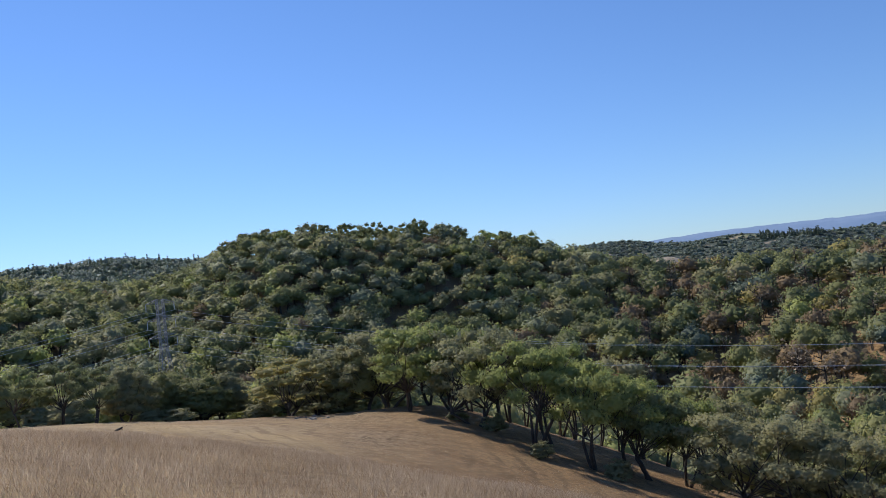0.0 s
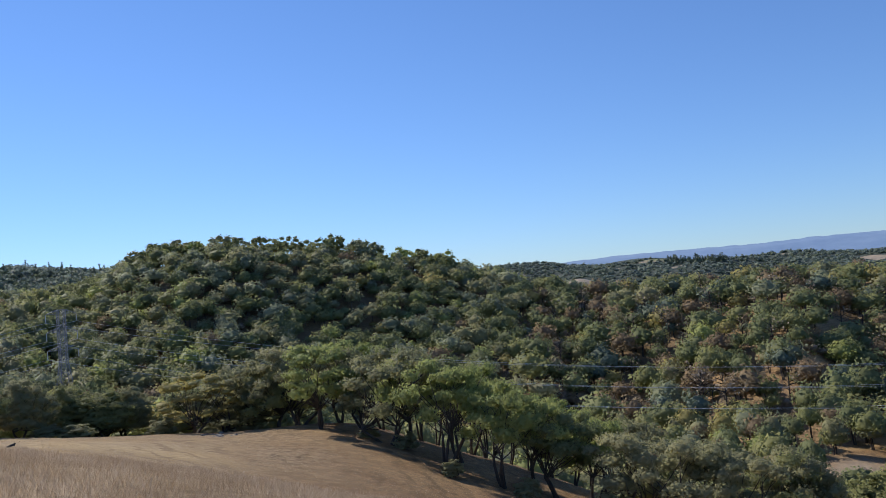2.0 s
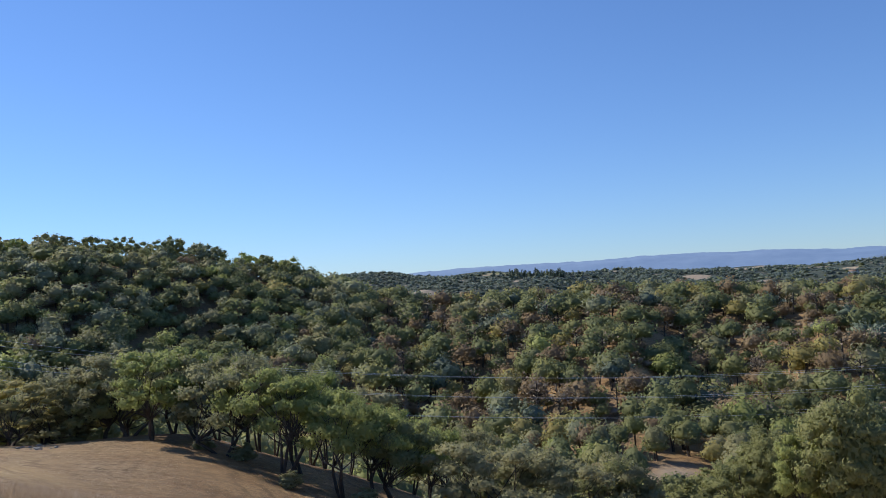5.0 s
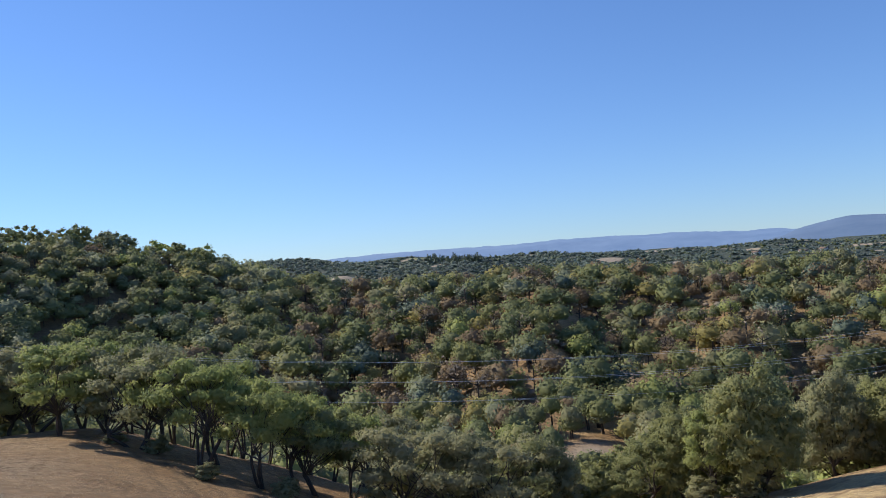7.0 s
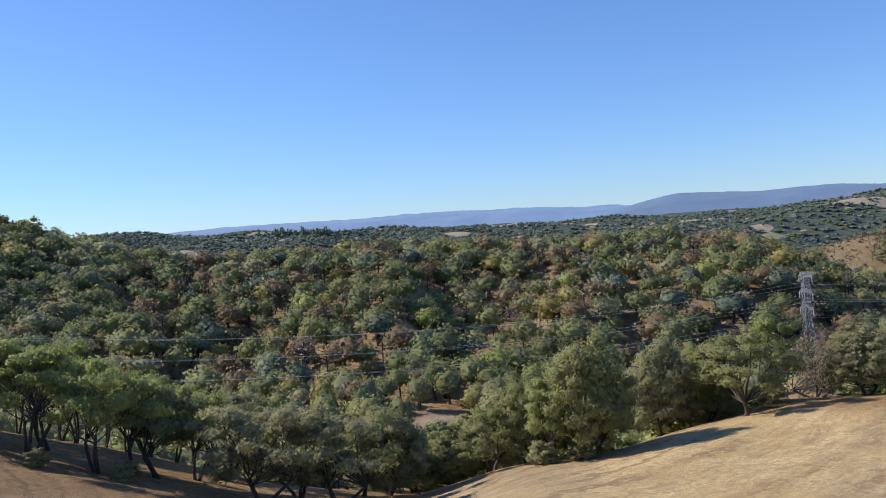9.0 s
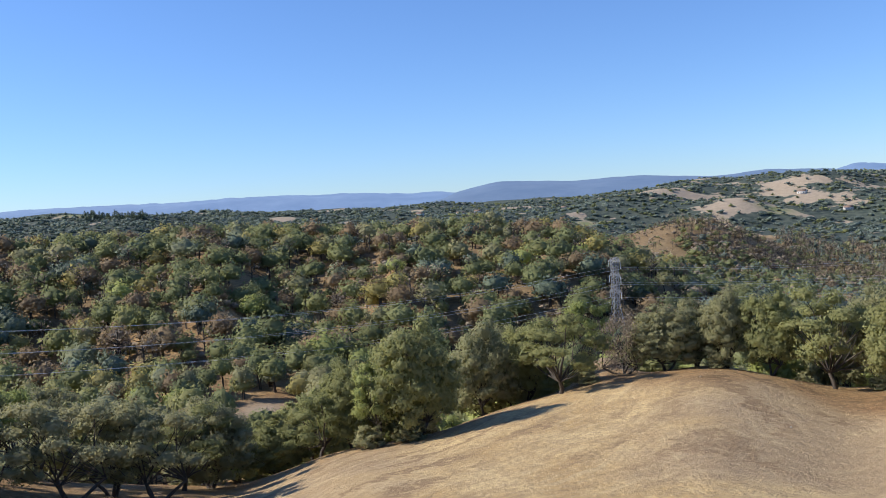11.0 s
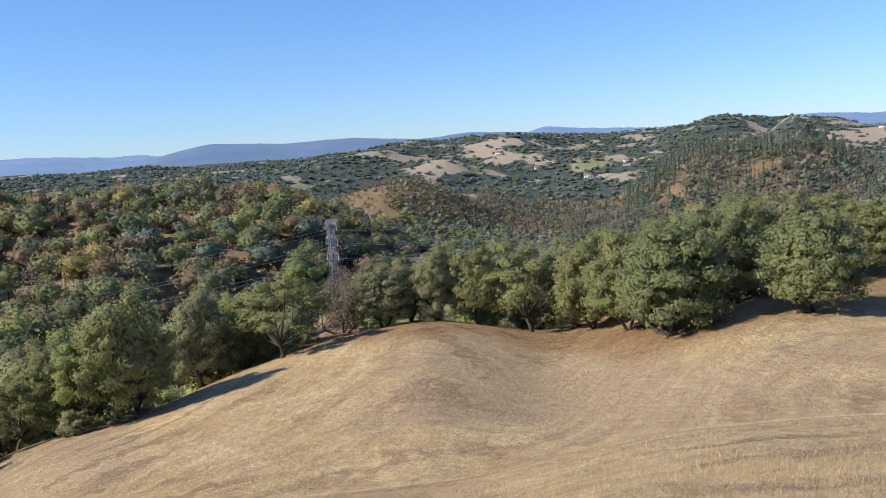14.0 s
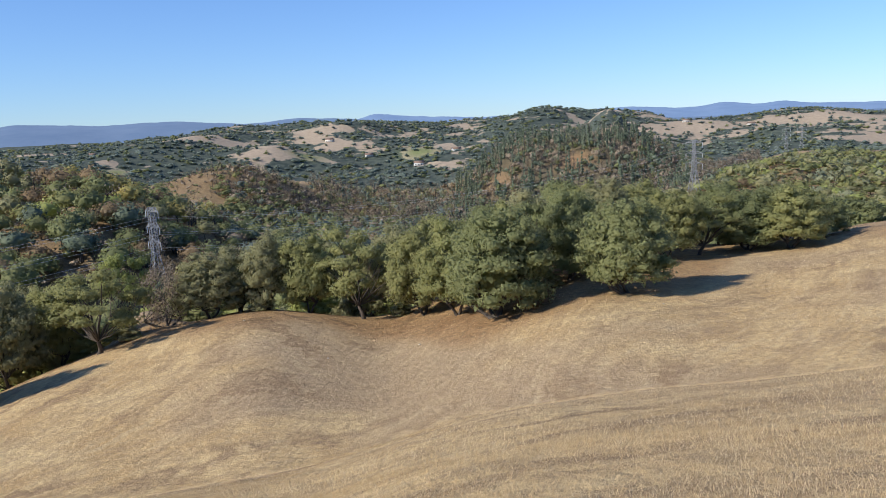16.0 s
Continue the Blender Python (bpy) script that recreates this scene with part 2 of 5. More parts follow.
# ---------------------------------------------------------------- the lie of the land
# Each line runs round the viewpoint: bearing in degrees (0 ahead, right positive), distance, height.
EYE = 1.62
LINES = [
    [(-180, 4, .2), (-60, 4, -.1), (-29, 4, -.25), (0, 4, -.8), (30, 4, -1.2), (60, 4, -1.4), (80, 4, -1.3), (110, 4, -1.1)],
    # the brow with the tall grass
    [(-180, 40, 1.5), (-60, 40, -.5), (-29, 38, -2.7), (-15, 34, -4.4), (0, 30, -5.9), (15, 26, -6.6), (40, 23, -7.9), (65, 22, -7.6), (75, 23, -6.8), (100, 24, -5.6), (150, 30, -1.5)],
    # the slope below the brow
    [(-180, 60, 1), (-60, 55, -2.5), (-29, 55, -4.9), (-18, 52, -6.4), (-8, 52, -9.4), (0, 52, -12.2), (10, 46, -13.8), (25, 42, -15.5), (45, 40, -15.2), (65, 40, -15.4), (80, 42, -14.0), (103, 46, -11.5), (150, 50, -3)],
    # the edge of the open grass
    [(-180, 100, 0), (-60, 100, -6), (-29, 100, -9.2), (-18, 98, -11.3), (-10, 95, -12.4), (-4, 98, -13.1), (-.5, 100, -13.8), (2, 100, -15.6), (5, 100, -17.7), (9, 100, -20.0), (12, 98, -21.6), (14.5, 95, -22.6), (19, 88, -23.8), (29, 84, -25.8), (36, 82, -22.6), (42.5, 83, -22.0), (51.7, 97, -21.2), (57, 96, -19.4), (61.5, 95, -17.8), (66.5, 94, -19.3), (70.7, 97, -20.9), (73, 98, -19.8), (76, 100, -18.4), (79, 102, -16.7), (82, 104, -15.2), (84, 107, -14.6), (87, 110, -14.4), (90, 112, -14.9), (93, 113, -15.4), (98, 118, -15.1), (103, 120, -13.1), (150, 110, -5)],
    # the bottom of the valley, its near and its far side
    [(-180, 190, -14), (-60, 180, -25), (-29, 160, -20), (-20, 165, -24), (-8, 165, -29), (0, 165, -35), (15, 155, -44), (30, 160, -45.5), (45, 160, -49), (60, 170, -50), (75, 180, -50), (90, 190, -46), (103, 200, -35), (150, 200, -20)],
    [(-180, 240, -20), (-60, 230, -24), (-29, 215, -23), (-20, 225, -26), (-8, 225, -33), (0, 225, -40), (15, 215, -45), (30, 225, -43.5), (45, 235, -49), (60, 260, -54), (75, 280, -58), (90, 280, -52), (103, 290, -45), (150, 280, -30)],
    # the wooded ridge across the valley
    [(-180, 450, 10), (-60, 430, 28), (-29, 420, 14), (-25, 430, 9), (-22, 440, 6.5), (-19, 445, 6.5), (-16.5, 445, 12.5), (-14.6, 440, 19.5), (-12.7, 440, 24), (-9, 440, 25), (-3, 440, 22), (2, 440, 14.7), (7.5, 440, 5), (10.6, 435, -6), (17.6, 430, -14), (29, 430, -11.4), (40, 420, -15.6), (48, 420, -16), (52, 410, -19), (56, 400, -29), (60, 390, -41), (67, 380, -58), (75, 390, -64), (85, 400, -56), (90, 420, -43), (92.3, 428, -36.4), (98, 600, -30), (103, 620, -34), (150, 500, 0)],
    # the dip behind it
    [(-180, 600, 0), (-29, 600, 5), (-10, 600, 5), (10, 580, -30), (40, 560, -40), (56, 540, -52), (64, 540, -64), (75, 600, -72), (88, 600, -64), (94, 640, -46), (98, 780, -38), (103, 800, -42), (150, 650, -20)],
    # the burnt hill, the conifer hill, the far left ridge
    [(-180, 850, 0), (-60, 880, 45), (-25, 900, 44), (-22, 900, 49), (-16.5, 900, 39), (-5, 850, 10), (12, 800, -28), (40, 780, -38), (54, 720, -46), (57, 710, -34), (60, 700, -22.5), (63.6, 700, -34), (67, 710, -62), (72, 780, -76), (75.5, 850, -72), (79.4, 850, -27), (80.7, 850, -15), (83.3, 850, -23), (86.8, 860, -15), (88.2, 850, -22), (90.7, 840, -42), (93, 850, -62), (98, 980, -40), (103, 1000, -45), (150, 900, -20)],
    [(-180, 1150, -20), (-25, 1150, 10), (10, 1100, -35), (40, 1050, -45), (60, 1020, -52), (80, 1100, -55), (103, 1200, -52), (150, 1100, -30)],
    # the rolling far hills
    [(-180, 1800, 20), (-25, 1700, 26), (5, 1700, 22), (12, 1700, 16), (20, 1700, 13), (25, 1700, 8), (34.5, 1750, -8), (46, 1800, -8), (55, 1800, -8), (58.5, 1900, 5), (66, 2000, 30), (76, 2000, 22), (82, 2000, 28), (86.6, 2000, 20), (91, 1900, -14), (94.5, 1900, -12), (100, 1800, 0), (103, 1800, -14), (150, 1800, 20)],
    [(-180, 2700, -20), (90, 2700, -22)],
    [(-180, 4700, -20), (90, 4700, -20)],
]


def _ring(line, blur, step=0.5):
    """A line sampled every half degree and smoothed."""
    az = np.arange(-180, 180, step)
    a, r, z = np.array(line, float).T
    out = []
    for v in (r, z):
        w = np.interp(az, a, v, period=360)
        k = np.exp(-0.5 * (np.arange(-20, 21) * step / blur) ** 2)
        w = np.convolve(np.concatenate([w[-20:], w, w[:20]]), k / k.sum(), "valid")
        out.append(w)
    return out


RINGS = [_ring(line, 3.5 if k < 3 else 1.5 if k == 3 else 1.1) for k, line in enumerate(LINES)]
RR = np.stack([np.zeros(720)] + [r for r, z in RINGS], 1)
RZ = np.stack([np.zeros(720)] + [z for r, z in RINGS], 1)


def vnoise(x, y, size, seed=0):
    """Smooth value noise, -1 to 1."""
    rng = np.random.RandomState(100 + seed)
    grid = rng.uniform(-1, 1, (256, 256))
    u, v = np.asarray(x) / size + 91.3, np.asarray(y) / size + 37.7
    i, j = np.floor(u).astype(int), np.floor(v).astype(int)
    fu, fv = u - i, v - j
    fu, fv = fu * fu * (3 - 2 * fu), fv * fv * (3 - 2 * fv)
    g = lambda a, b: grid[a % 256, b % 256]
    return (g(i, j) * (1 - fu) + g(i + 1, j) * fu) * (1 - fv) + (g(i, j + 1) * (1 - fu) + g(i + 1, j + 1) * fu) * fv


def ground(x, y):
    """The height of the land at x, y (arrays)."""
    x, y = np.atleast_1d(np.asarray(x, float)), np.atleast_1d(np.asarray(y, float))
    r, az = np.hypot(x, y), np.degrees(np.arctan2(x, y))
    q = ((az + 180) % 360) * 2
    i = np.floor(q).astype(int) % 720
    f = (q - np.floor(q))[:, None]
    R = RR[i] * (1 - f) + RR[(i + 1) % 720] * f
    Z = RZ[i] * (1 - f) + RZ[(i + 1) % 720] * f
    h = np.diff(R, axis=1)
    d = np.diff(Z, axis=1) / h
    m = np.zeros_like(Z)
    same = d[:, 1:] * d[:, :-1] > 0
    w1, w2 = 2 * h[:, 1:] + h[:, :-1], h[:, 1:] + 2 * h[:, :-1]
    with np.errstate(divide="ignore", invalid="ignore"):
        hm = (w1 + w2) / (w1 / d[:, :-1] + w2 / d[:, 1:])
    m[:, 1:-1] = np.where(same, hm, 0)
    k = np.clip((R <= r[:, None]).sum(1) - 1, 0, R.shape[1] - 2)
    n = np.arange(len(r))
    hk = h[n, k]
    t = np.clip((r - R[n, k]) / hk, 0, 1)
    z = (Z[n, k] * (1 + 2 * t) * (1 - t) ** 2 + m[n, k] * hk * t * (1 - t) ** 2
         + Z[n, k + 1] * t * t * (3 - 2 * t) + m[n, k + 1] * hk * t * t * (t - 1))
    z += 0.06 * vnoise(x, y, 2.5, 1) * np.clip(r / 12, 0, 1) + 0.22 * vnoise(x, y, 11, 2) * np.clip((r - 10) / 40, 0, 1)
    z += 5.0 * vnoise(x, y, 62, 6) * np.clip((r - 235) / 40, 0, 1) * np.clip((415 - r) / 50, 0, 1)
    # gullies that run down the opposite slope
    z += 6.5 * vnoise(az * 10, r * .3, 42, 9) * np.clip((r - 240) / 50, 0, 1) * np.clip((418 - r) / 70, 0, 1) * np.clip((az - 2) / 6, 0, 1) * np.clip((64 - az) / 6, 0, 1)
    z += 1.6 * vnoise(x, y, 45, 3) * np.clip((r - 120) / 150, 0, 1)
    wilder = (10 + 12 * np.clip((az - 42) / 18, 0, 1)) * (1 - .75 * np.clip((az - 87) / 3, 0, 1))
    z += wilder * vnoise(x, y, 180, 4) * np.clip((r - 900) / 300, 0, 1) * np.clip((4200 - r) / 600, 0, 1)
    z += 9 * vnoise(x, y, 95, 5) * np.clip((r - 950) / 300, 0, 1) * np.clip((4200 - r) / 600, 0, 1)
    z += 5.5 * np.exp(-((az - 54.6) / 2.2) ** 2 - ((r - 116) / 13) ** 2)
    z += 52 * np.exp(-((az - 86.5) / 1.5) ** 2 - ((r - 1440) / 110) ** 2)
    z += 37 * np.exp(-((x - 310) / 55) ** 2 - ((y - 1160) / 80) ** 2)
    return z


def spot(az, r):
    """The point of the ground at a bearing and a distance."""
    x, y = r * math.sin(radians(az)), r * math.cos(radians(az))
    return Vector((x, y, float(ground(x, y)[0])))


# ---------------------------------------------------------------- helpers for things
def mesh_of(name, verts, faces, mats, index=None, smooth=False, normals=None):
    me = bpy.data.meshes.new(name)
    verts = np.asarray(verts, np.float32)
    faces = [np.asarray(f, np.int32) for f in (faces if isinstance(faces, tuple) else (faces,)) if len(f)]
    me.vertices.add(len(verts))
    me.vertices.foreach_set("co", verts.ravel())
    loops = np.concatenate([f.ravel() for f in faces])
    sizes = np.concatenate([np.full(len(f), f.shape[1], np.int32) for f in faces])
    me.loops.add(len(loops))
    me.loops.foreach_set("vertex_index", loops)
    me.polygons.add(len(sizes))
    me.polygons.foreach_set("loop_start", np.concatenate([[0], np.cumsum(sizes)[:-1]]).astype(np.int32))
    for m in (mats if isinstance(mats, (list, tuple)) else [mats]):
        me.materials.append(m)
    if index is not None:
        me.polygons.foreach_set("material_index", np.asarray(index, np.int32))
    if smooth:
        me.polygons.foreach_set("use_smooth", np.ones(len(sizes), bool))
    me.update(calc_edges=True)
    me.validate()
    if normals is not None:
        me.normals_split_custom_set_from_vertices(np.asarray(normals, np.float32))
    return me


def part(name, me, parent, label=""):
    ob = new(name, me)
    ob.parent = parent
    return tagged(ob, label)


class Soup:
    """Vertices and faces gathered for one mesh."""

    def __init__(self):
        self.v, self.t, self.q, self.n, self.w = [], [], [], 0, []

    def add(self, verts, tris=None, quads=None, normals=None):
        verts = np.asarray(verts, float)
        self.w.append(np.zeros_like(verts) if normals is None else np.asarray(normals, float))
        if tris is not None and len(tris):
            self.t.append(np.asarray(tris) + self.n)
        if quads is not None and len(quads):
            self.q.append(np.asarray(quads) + self.n)
        self.v.append(verts)
        self.n += len(verts)

    def tube(self, path, radii, sides=6):
        path = [Vector(p) for p in path]
        vs = []
        for i, p in enumerate(path):
            d = (path[min(i + 1, len(path) - 1)] - path[max(i - 1, 0)]).normalized()
            a = d.orthogonal().normalized()
            if i and a.dot(last) < 0:
                a = -a
            if i:
                a = (last - d * last.dot(d)).normalized()
            last = a
            c = d.cross(a)
            vs += [p + (a * math.cos(k * math.tau / sides) + c * math.sin(k * math.tau / sides)) * radii[i] for k in range(sides)]
        q = [(i * sides + k, i * sides + (k + 1) % sides, (i + 1) * sides + (k + 1) % sides, (i + 1) * sides + k) for i in range(len(path) - 1) for k in range(sides)]
        self.add([tuple(v) for v in vs], quads=q)

    def bar(self, a, b, w):
        self.tube([a, b], [w * 0.7, w * 0.7], 4)

    def mesh(self, name, mats, index=None, smooth=False):
        v = np.concatenate(self.v)
        t = np.concatenate(self.t) if self.t else np.zeros((0, 3), int)
        q = np.concatenate(self.q) if self.q else np.zeros((0, 4), int)
        w = np.concatenate(self.w)
        return mesh_of(name, v, (t, q), mats, index, smooth or w.any(), w if w.any() else None)


def icosphere(level):
    bm = bmesh.new()
    bmesh.ops.create_icosphere(bm, subdivisions=level, radius=1)
    v = np.array([p.co for p in bm.verts])
    f = np.array([[p.index for p in face.verts] for face in bm.faces])
    bm.free()
    return v, f


ICO1, ICO2 = icosphere(1), icosphere(2)
OCTA = (np.array([(1, 0, 0), (-1, 0, 0), (0, 1, 0), (0, -1, 0), (0, 0, 1), (0, 0, -1)], float),
        np.array([(0, 2, 4), (2, 1, 4), (1, 3, 4), (3, 0, 4), (2, 0, 5), (1, 2, 5), (3, 1, 5), (0, 3, 5)]))


def unit(v):
    return v / (np.linalg.norm(v, axis=-1, keepdims=True) + 1e-9)


def sprigs(rng, centre, normal, size, loose=0.45):
    """Small leafy triangles at the given places, facing roughly along their normals, which also shade them."""
    n = len(centre)
    face = unit(normal + rng.normal(size=(n, 3)) * loose)
    a = unit(np.cross(face, rng.normal(size=(n, 3))))
    b = np.cross(face, a)
    s = size * rng.uniform(0.6, 1.4, (n, 1))
    v = np.stack([centre + a * s, centre - a * s * 0.55 + b * s * 0.8, centre - a * s * 0.5 - b * s * 0.85], 1)
    flip = (np.cross(v[:, 1] - v[:, 0], v[:, 2] - v[:, 0]) * normal).sum(1) < 0
    v[flip] = v[flip][:, ::-1]
    shade = unit(normal * .6 + face * .6)
    return v.reshape(-1, 3), np.arange(3 * n).reshape(-1, 3), None, np.repeat(shade, 3, 0)


def sphere_dirs(rng, n, lowest=-1.0):
    z = rng.uniform(lowest, 1, n)
    a = rng.uniform(0, math.tau, n)
    q = np.sqrt(1 - z * z)
    return np.stack([np.cos(a) * q, np.sin(a) * q, z], 1)


def knobbly(d, knobs, deep):
    """How far a lumpy crown reaches in each direction, and which way its surface faces there."""
    dots = d @ knobs.T
    k = dots.argmax(1)
    near = np.exp(-((1 - dots.max(1)) / .16))
    return 1 - deep + deep * near, unit(d + 1.1 * (d - knobs[k]))


def lobes(rng, n, low):
    """Centres and radii of the clumps of an open crown; the crown is 1 high and about 1 wide."""
    out, ph, tries = [], rng.uniform(0, 6.28), 0
    while len(out) < n and tries < 5000:
        tries += 1
        a, h, rad = rng.uniform(0, math.tau), rng.uniform(0, 1) ** .75, rng.uniform(.09, .175)
        reach = math.sin(math.pi * (0.24 + 0.62 * h)) ** 0.6 * (1 + .2 * math.sin(2 * a + ph) + .14 * math.sin(3 * a + 2 * ph + 4 * h))
        u = rng.uniform(.25, 1) ** .5 * reach * (.52 - rad * .8)
        p = np.array([math.cos(a) * u, math.sin(a) * u, low + (.97 - low - rad * .6) * h + .05 * math.sin(a + ph)])
        if all(np.linalg.norm((p - q) * [1, 1, 1.35]) > .6 * (rad + s) for q, s in out):
            out.append((p, rad))
    return out


# ---------------------------------------------------------------- the ground sheet
def edge_r(az):
    return np.interp(az % 360, (np.arange(720) * 0.5 - 180) % 360, RR[:, 4], period=360)


def smooth(x, a, b):
    t = np.clip((np.asarray(x, float) - a) / (b - a), 0, 1)
    return t * t * (3 - 2 * t)


def blob(az, r, az0, r0, daz, dr):
    return np.exp(-((az - az0) / daz) ** 2 - ((r - r0) / dr) ** 2)


# open grass among the far woods: bearing, distance, half its width in degrees and its depth
MEADOWS = [(33.3, 1548, .7, 42), (36.0, 1740, .7, 60), (37.8, 1790, .9, 60), (42.2, 1690, .9, 60), (49.6, 1650, 1.4, 60), (53.6, 1262, .55, 22), (57.7, 1480, 1.3, 60), (60.5, 1496, 1.6, 42), (63.6, 1312, 1.3, 36), (68.2, 1456, 2.0, 32),
           (67.8, 1580, 1.7, 26), (75.2, 1396, .7, 36), (85.0, 1600, 1.1, 60), (92.4, 1632, 2.6, 44), (98.8, 1690, 2.0, 60), (76.0, 1800, 1.2, 60), (94.9, 1500, 1.2, 40), (90.3, 1660, 1.0, 26)]
FIELDS = [(20.3, 1545, .8, 30), (73.7, 1345, 1.1, 34), (66.0, 1316, 1.0, 14), (53.9, 1210, .65, 20)]


TRAIL = [(-26, 66), (-21, 59), (-15.5, 52.5), (-9, 50.5), (-2, 49)]


def far_density(x, y, az, r):
    """Where the far country is wooded (above 0) or open grass."""
    open_land = sum(blob(az, r, a0, r0, da, .75 * dr) for a0, r0, da, dr in MEADOWS + FIELDS)
    return .42 * vnoise(x, y, 62, 36) + .6 * vnoise(x, y, 27, 37) + .54 - .3 * smooth(az, 56, 62) * smooth(r, 1250, 1400) - .15 * smooth(az, 88, 91) - 1.35 * np.clip(open_land, 0, 1)


def build_ground():
    az = np.concatenate([np.arange(-40, 115, 0.42), np.arange(115, 320, 2.5)])
    rr = np.concatenate([np.geomspace(1.5, 30, 44), np.arange(31.5, 135, 1.7), np.arange(138, 480, 7), np.geomspace(490, 900, 24), np.geomspace(915, 2300, 84), np.geomspace(2450, 4700, 10)])
    A, R = np.meshgrid(np.radians(az), rr)
    x, y = (R * np.sin(A)).ravel(), (R * np.cos(A)).ravel()
    z = ground(x, y)
    nr, na = len(rr), len(az)
    i, j = np.meshgrid(np.arange(nr - 1), np.arange(na), indexing="ij")
    jn = (j + 1) % na
    quads = np.stack([i * na + j, (i + 1) * na + j, (i + 1) * na + jn, i * na + jn], -1).reshape(-1, 4)[:, ::-1]
    verts = np.concatenate([np.stack([x, y, z], 1), [[0, 0, 0]]])
    fan = np.stack([np.full(na, nr * na), np.arange(na), (np.arange(na) + 1) % na], 1)[:, ::-1]
    me = mesh_of("ground", verts, (fan, quads), GROUND, smooth=True)
    a = np.concatenate([np.degrees(A).ravel(), [0]])
    r = np.concatenate([R.ravel(), [0]])
    e = edge_r(a)
    X, Y = verts[:, 0], verts[:, 1]
    n1, n2 = vnoise(X, Y, 17, 7), vnoise(X, Y, 60, 8)
    shady = smooth(a, -4, 4) * (1 - smooth(a, 24, 32))
    litter = smooth(r - e + 4 * n1 + 24 * shady + 14 * smooth(a, 64, 71) + 17 * smooth(a, 70, 77) * (1 - smooth(a, 91, 97)) + 7 * smooth(a, 54, 58) * (1 - smooth(a, 62, 66)), -6, 2) * (0.74 + 0.26 * n1)
    litter = np.maximum(litter, .42 * smooth(r, 45, 62) * (1 - smooth(a, 14, 34)) * smooth(a, -45, -28) * smooth(n1 + n2, -.9, .5))
    # litter here also puts the oaks' long shade into the ground colour
    litter = np.maximum(litter, .88 * smooth(r + 3 * n1, 40, 56) * smooth(a + 3 * n1, -15, -4) * (1 - smooth(a, 17, 26)))
    litter *= 1 - smooth(r, 760, 980) * 0.85
    # the open spur beside the tower track and the golden far slopes
    litter *= 1 - 0.8 * np.clip(blob(a, r, 55.5, 118, 3, 16) + blob(a, r, 101, 150, 5, 25), 0, 1)
    bare = 0.9 * blob(a, r, 31.2, 200, 1.6, 9) + 0.7 * blob(a, r, 29, 191, 2.2, 5) + 0.5 * blob(a, r, 55, 112, 1.5, 10) + 0.55 * blob(a, r, 92.6, 422, .8, 8)
    bare += 0.35 * smooth(n2 + 0.5 * n1, 0.45, 0.9) * smooth(r, 210, 260) * (1 - smooth(r, 430, 800))
    way_x, way_y = np.array(TRAIL)[:, 0], np.array(TRAIL)[:, 1]
    near_y = np.interp(X, way_x, way_y)
    trail = np.exp(-((Y - near_y) / 1.1) ** 2) * smooth(X, way_x[0] - 2, way_x[0] + 2) * (1 - smooth(X, way_x[-1] - 3, way_x[-1] + 3)) * (Y > 0)
    field = .9 * sum(blob(a, r, *m) for m in FIELDS)
    # weeds, mostly on the left where the brown also paints backlit dimness
    weeds_backlit = (.9 * (1 - smooth(a, 0, 24)) + .5 * blob(a, r, 69, 62, 7, 14)) * smooth(a, -60, -40) * smooth(r, 4, 14) * (1 - smooth(r, 92, 110)) * np.clip(.55 + .75 * n1 + .45 * vnoise(X, Y, 6, 51), .1, 1) * (1 - .75 * smooth(r, 52, 68) * smooth(a, -7, 1))
    weeds_backlit = weeds_backlit * (1 - .9 * trail)
    litter *= 1 - .8 * trail
    at = me.attributes.new("weeds_backlit", "FLOAT", "POINT")
    at.data.foreach_set("value", np.clip(weeds_backlit, 0, 1).astype(np.float32))
    scorched = np.clip(blob(a, r, 57.5, 690, 3.0, 60) + .8 * blob(a, r, 76.5, 850, 1.6, 60) + .8 * blob(a, r, 79, 730, 1.3, 30) + blob(a, r, 84.3, 760, 1.5, 30), 0, 1)
    litter = np.maximum(litter, scorched)
    bare = bare * (1 - .9 * scorched)
    open_soil = blob(a, r, 13, 350, 4.5, 45) + blob(a, r, 20, 400, 3, 25) + blob(a, r, 35, 355, 3, 35) + blob(a, r, 49, 370, 3.5, 30) + blob(a, r, 29, 245, 5, 16)
    # past 900 m the grass takes this greyer tan, haze put into its colour
    bare = bare + .10 * np.clip(open_soil, 0, 1) + .95 * smooth(r, 900, 1000) + .8 * blob(a, r, 15, 1195, .75, 40)
    at = me.attributes.new("cover", "FLOAT_VECTOR", "POINT")
    at.data.foreach_set("vector", np.stack([np.clip(litter, 0, 1), np.clip(bare, 0, 1), np.clip(field * 1.3, 0, 0.9)], 1).astype(np.float32).ravel())
    thicket = np.clip(.5 + .9 * far_density(X, Y, a, r), 0, 1) * smooth(r, 860, 980) * (1 - np.clip(field * 2, 0, 1)) * (1 - np.clip(1.5 * blob(a, r, 15, 1195, .75, 40), 0, 1))
    at = me.attributes.new("thicket", "FLOAT", "POINT")
    at.data.foreach_set("value", np.clip(thicket, 0, 1).astype(np.float32))
    scrub = smooth(r, 540, 600) * (1 - smooth(r, 900, 960)) * smooth(a, -60, -50) * (1 - smooth(a, -6, 2))
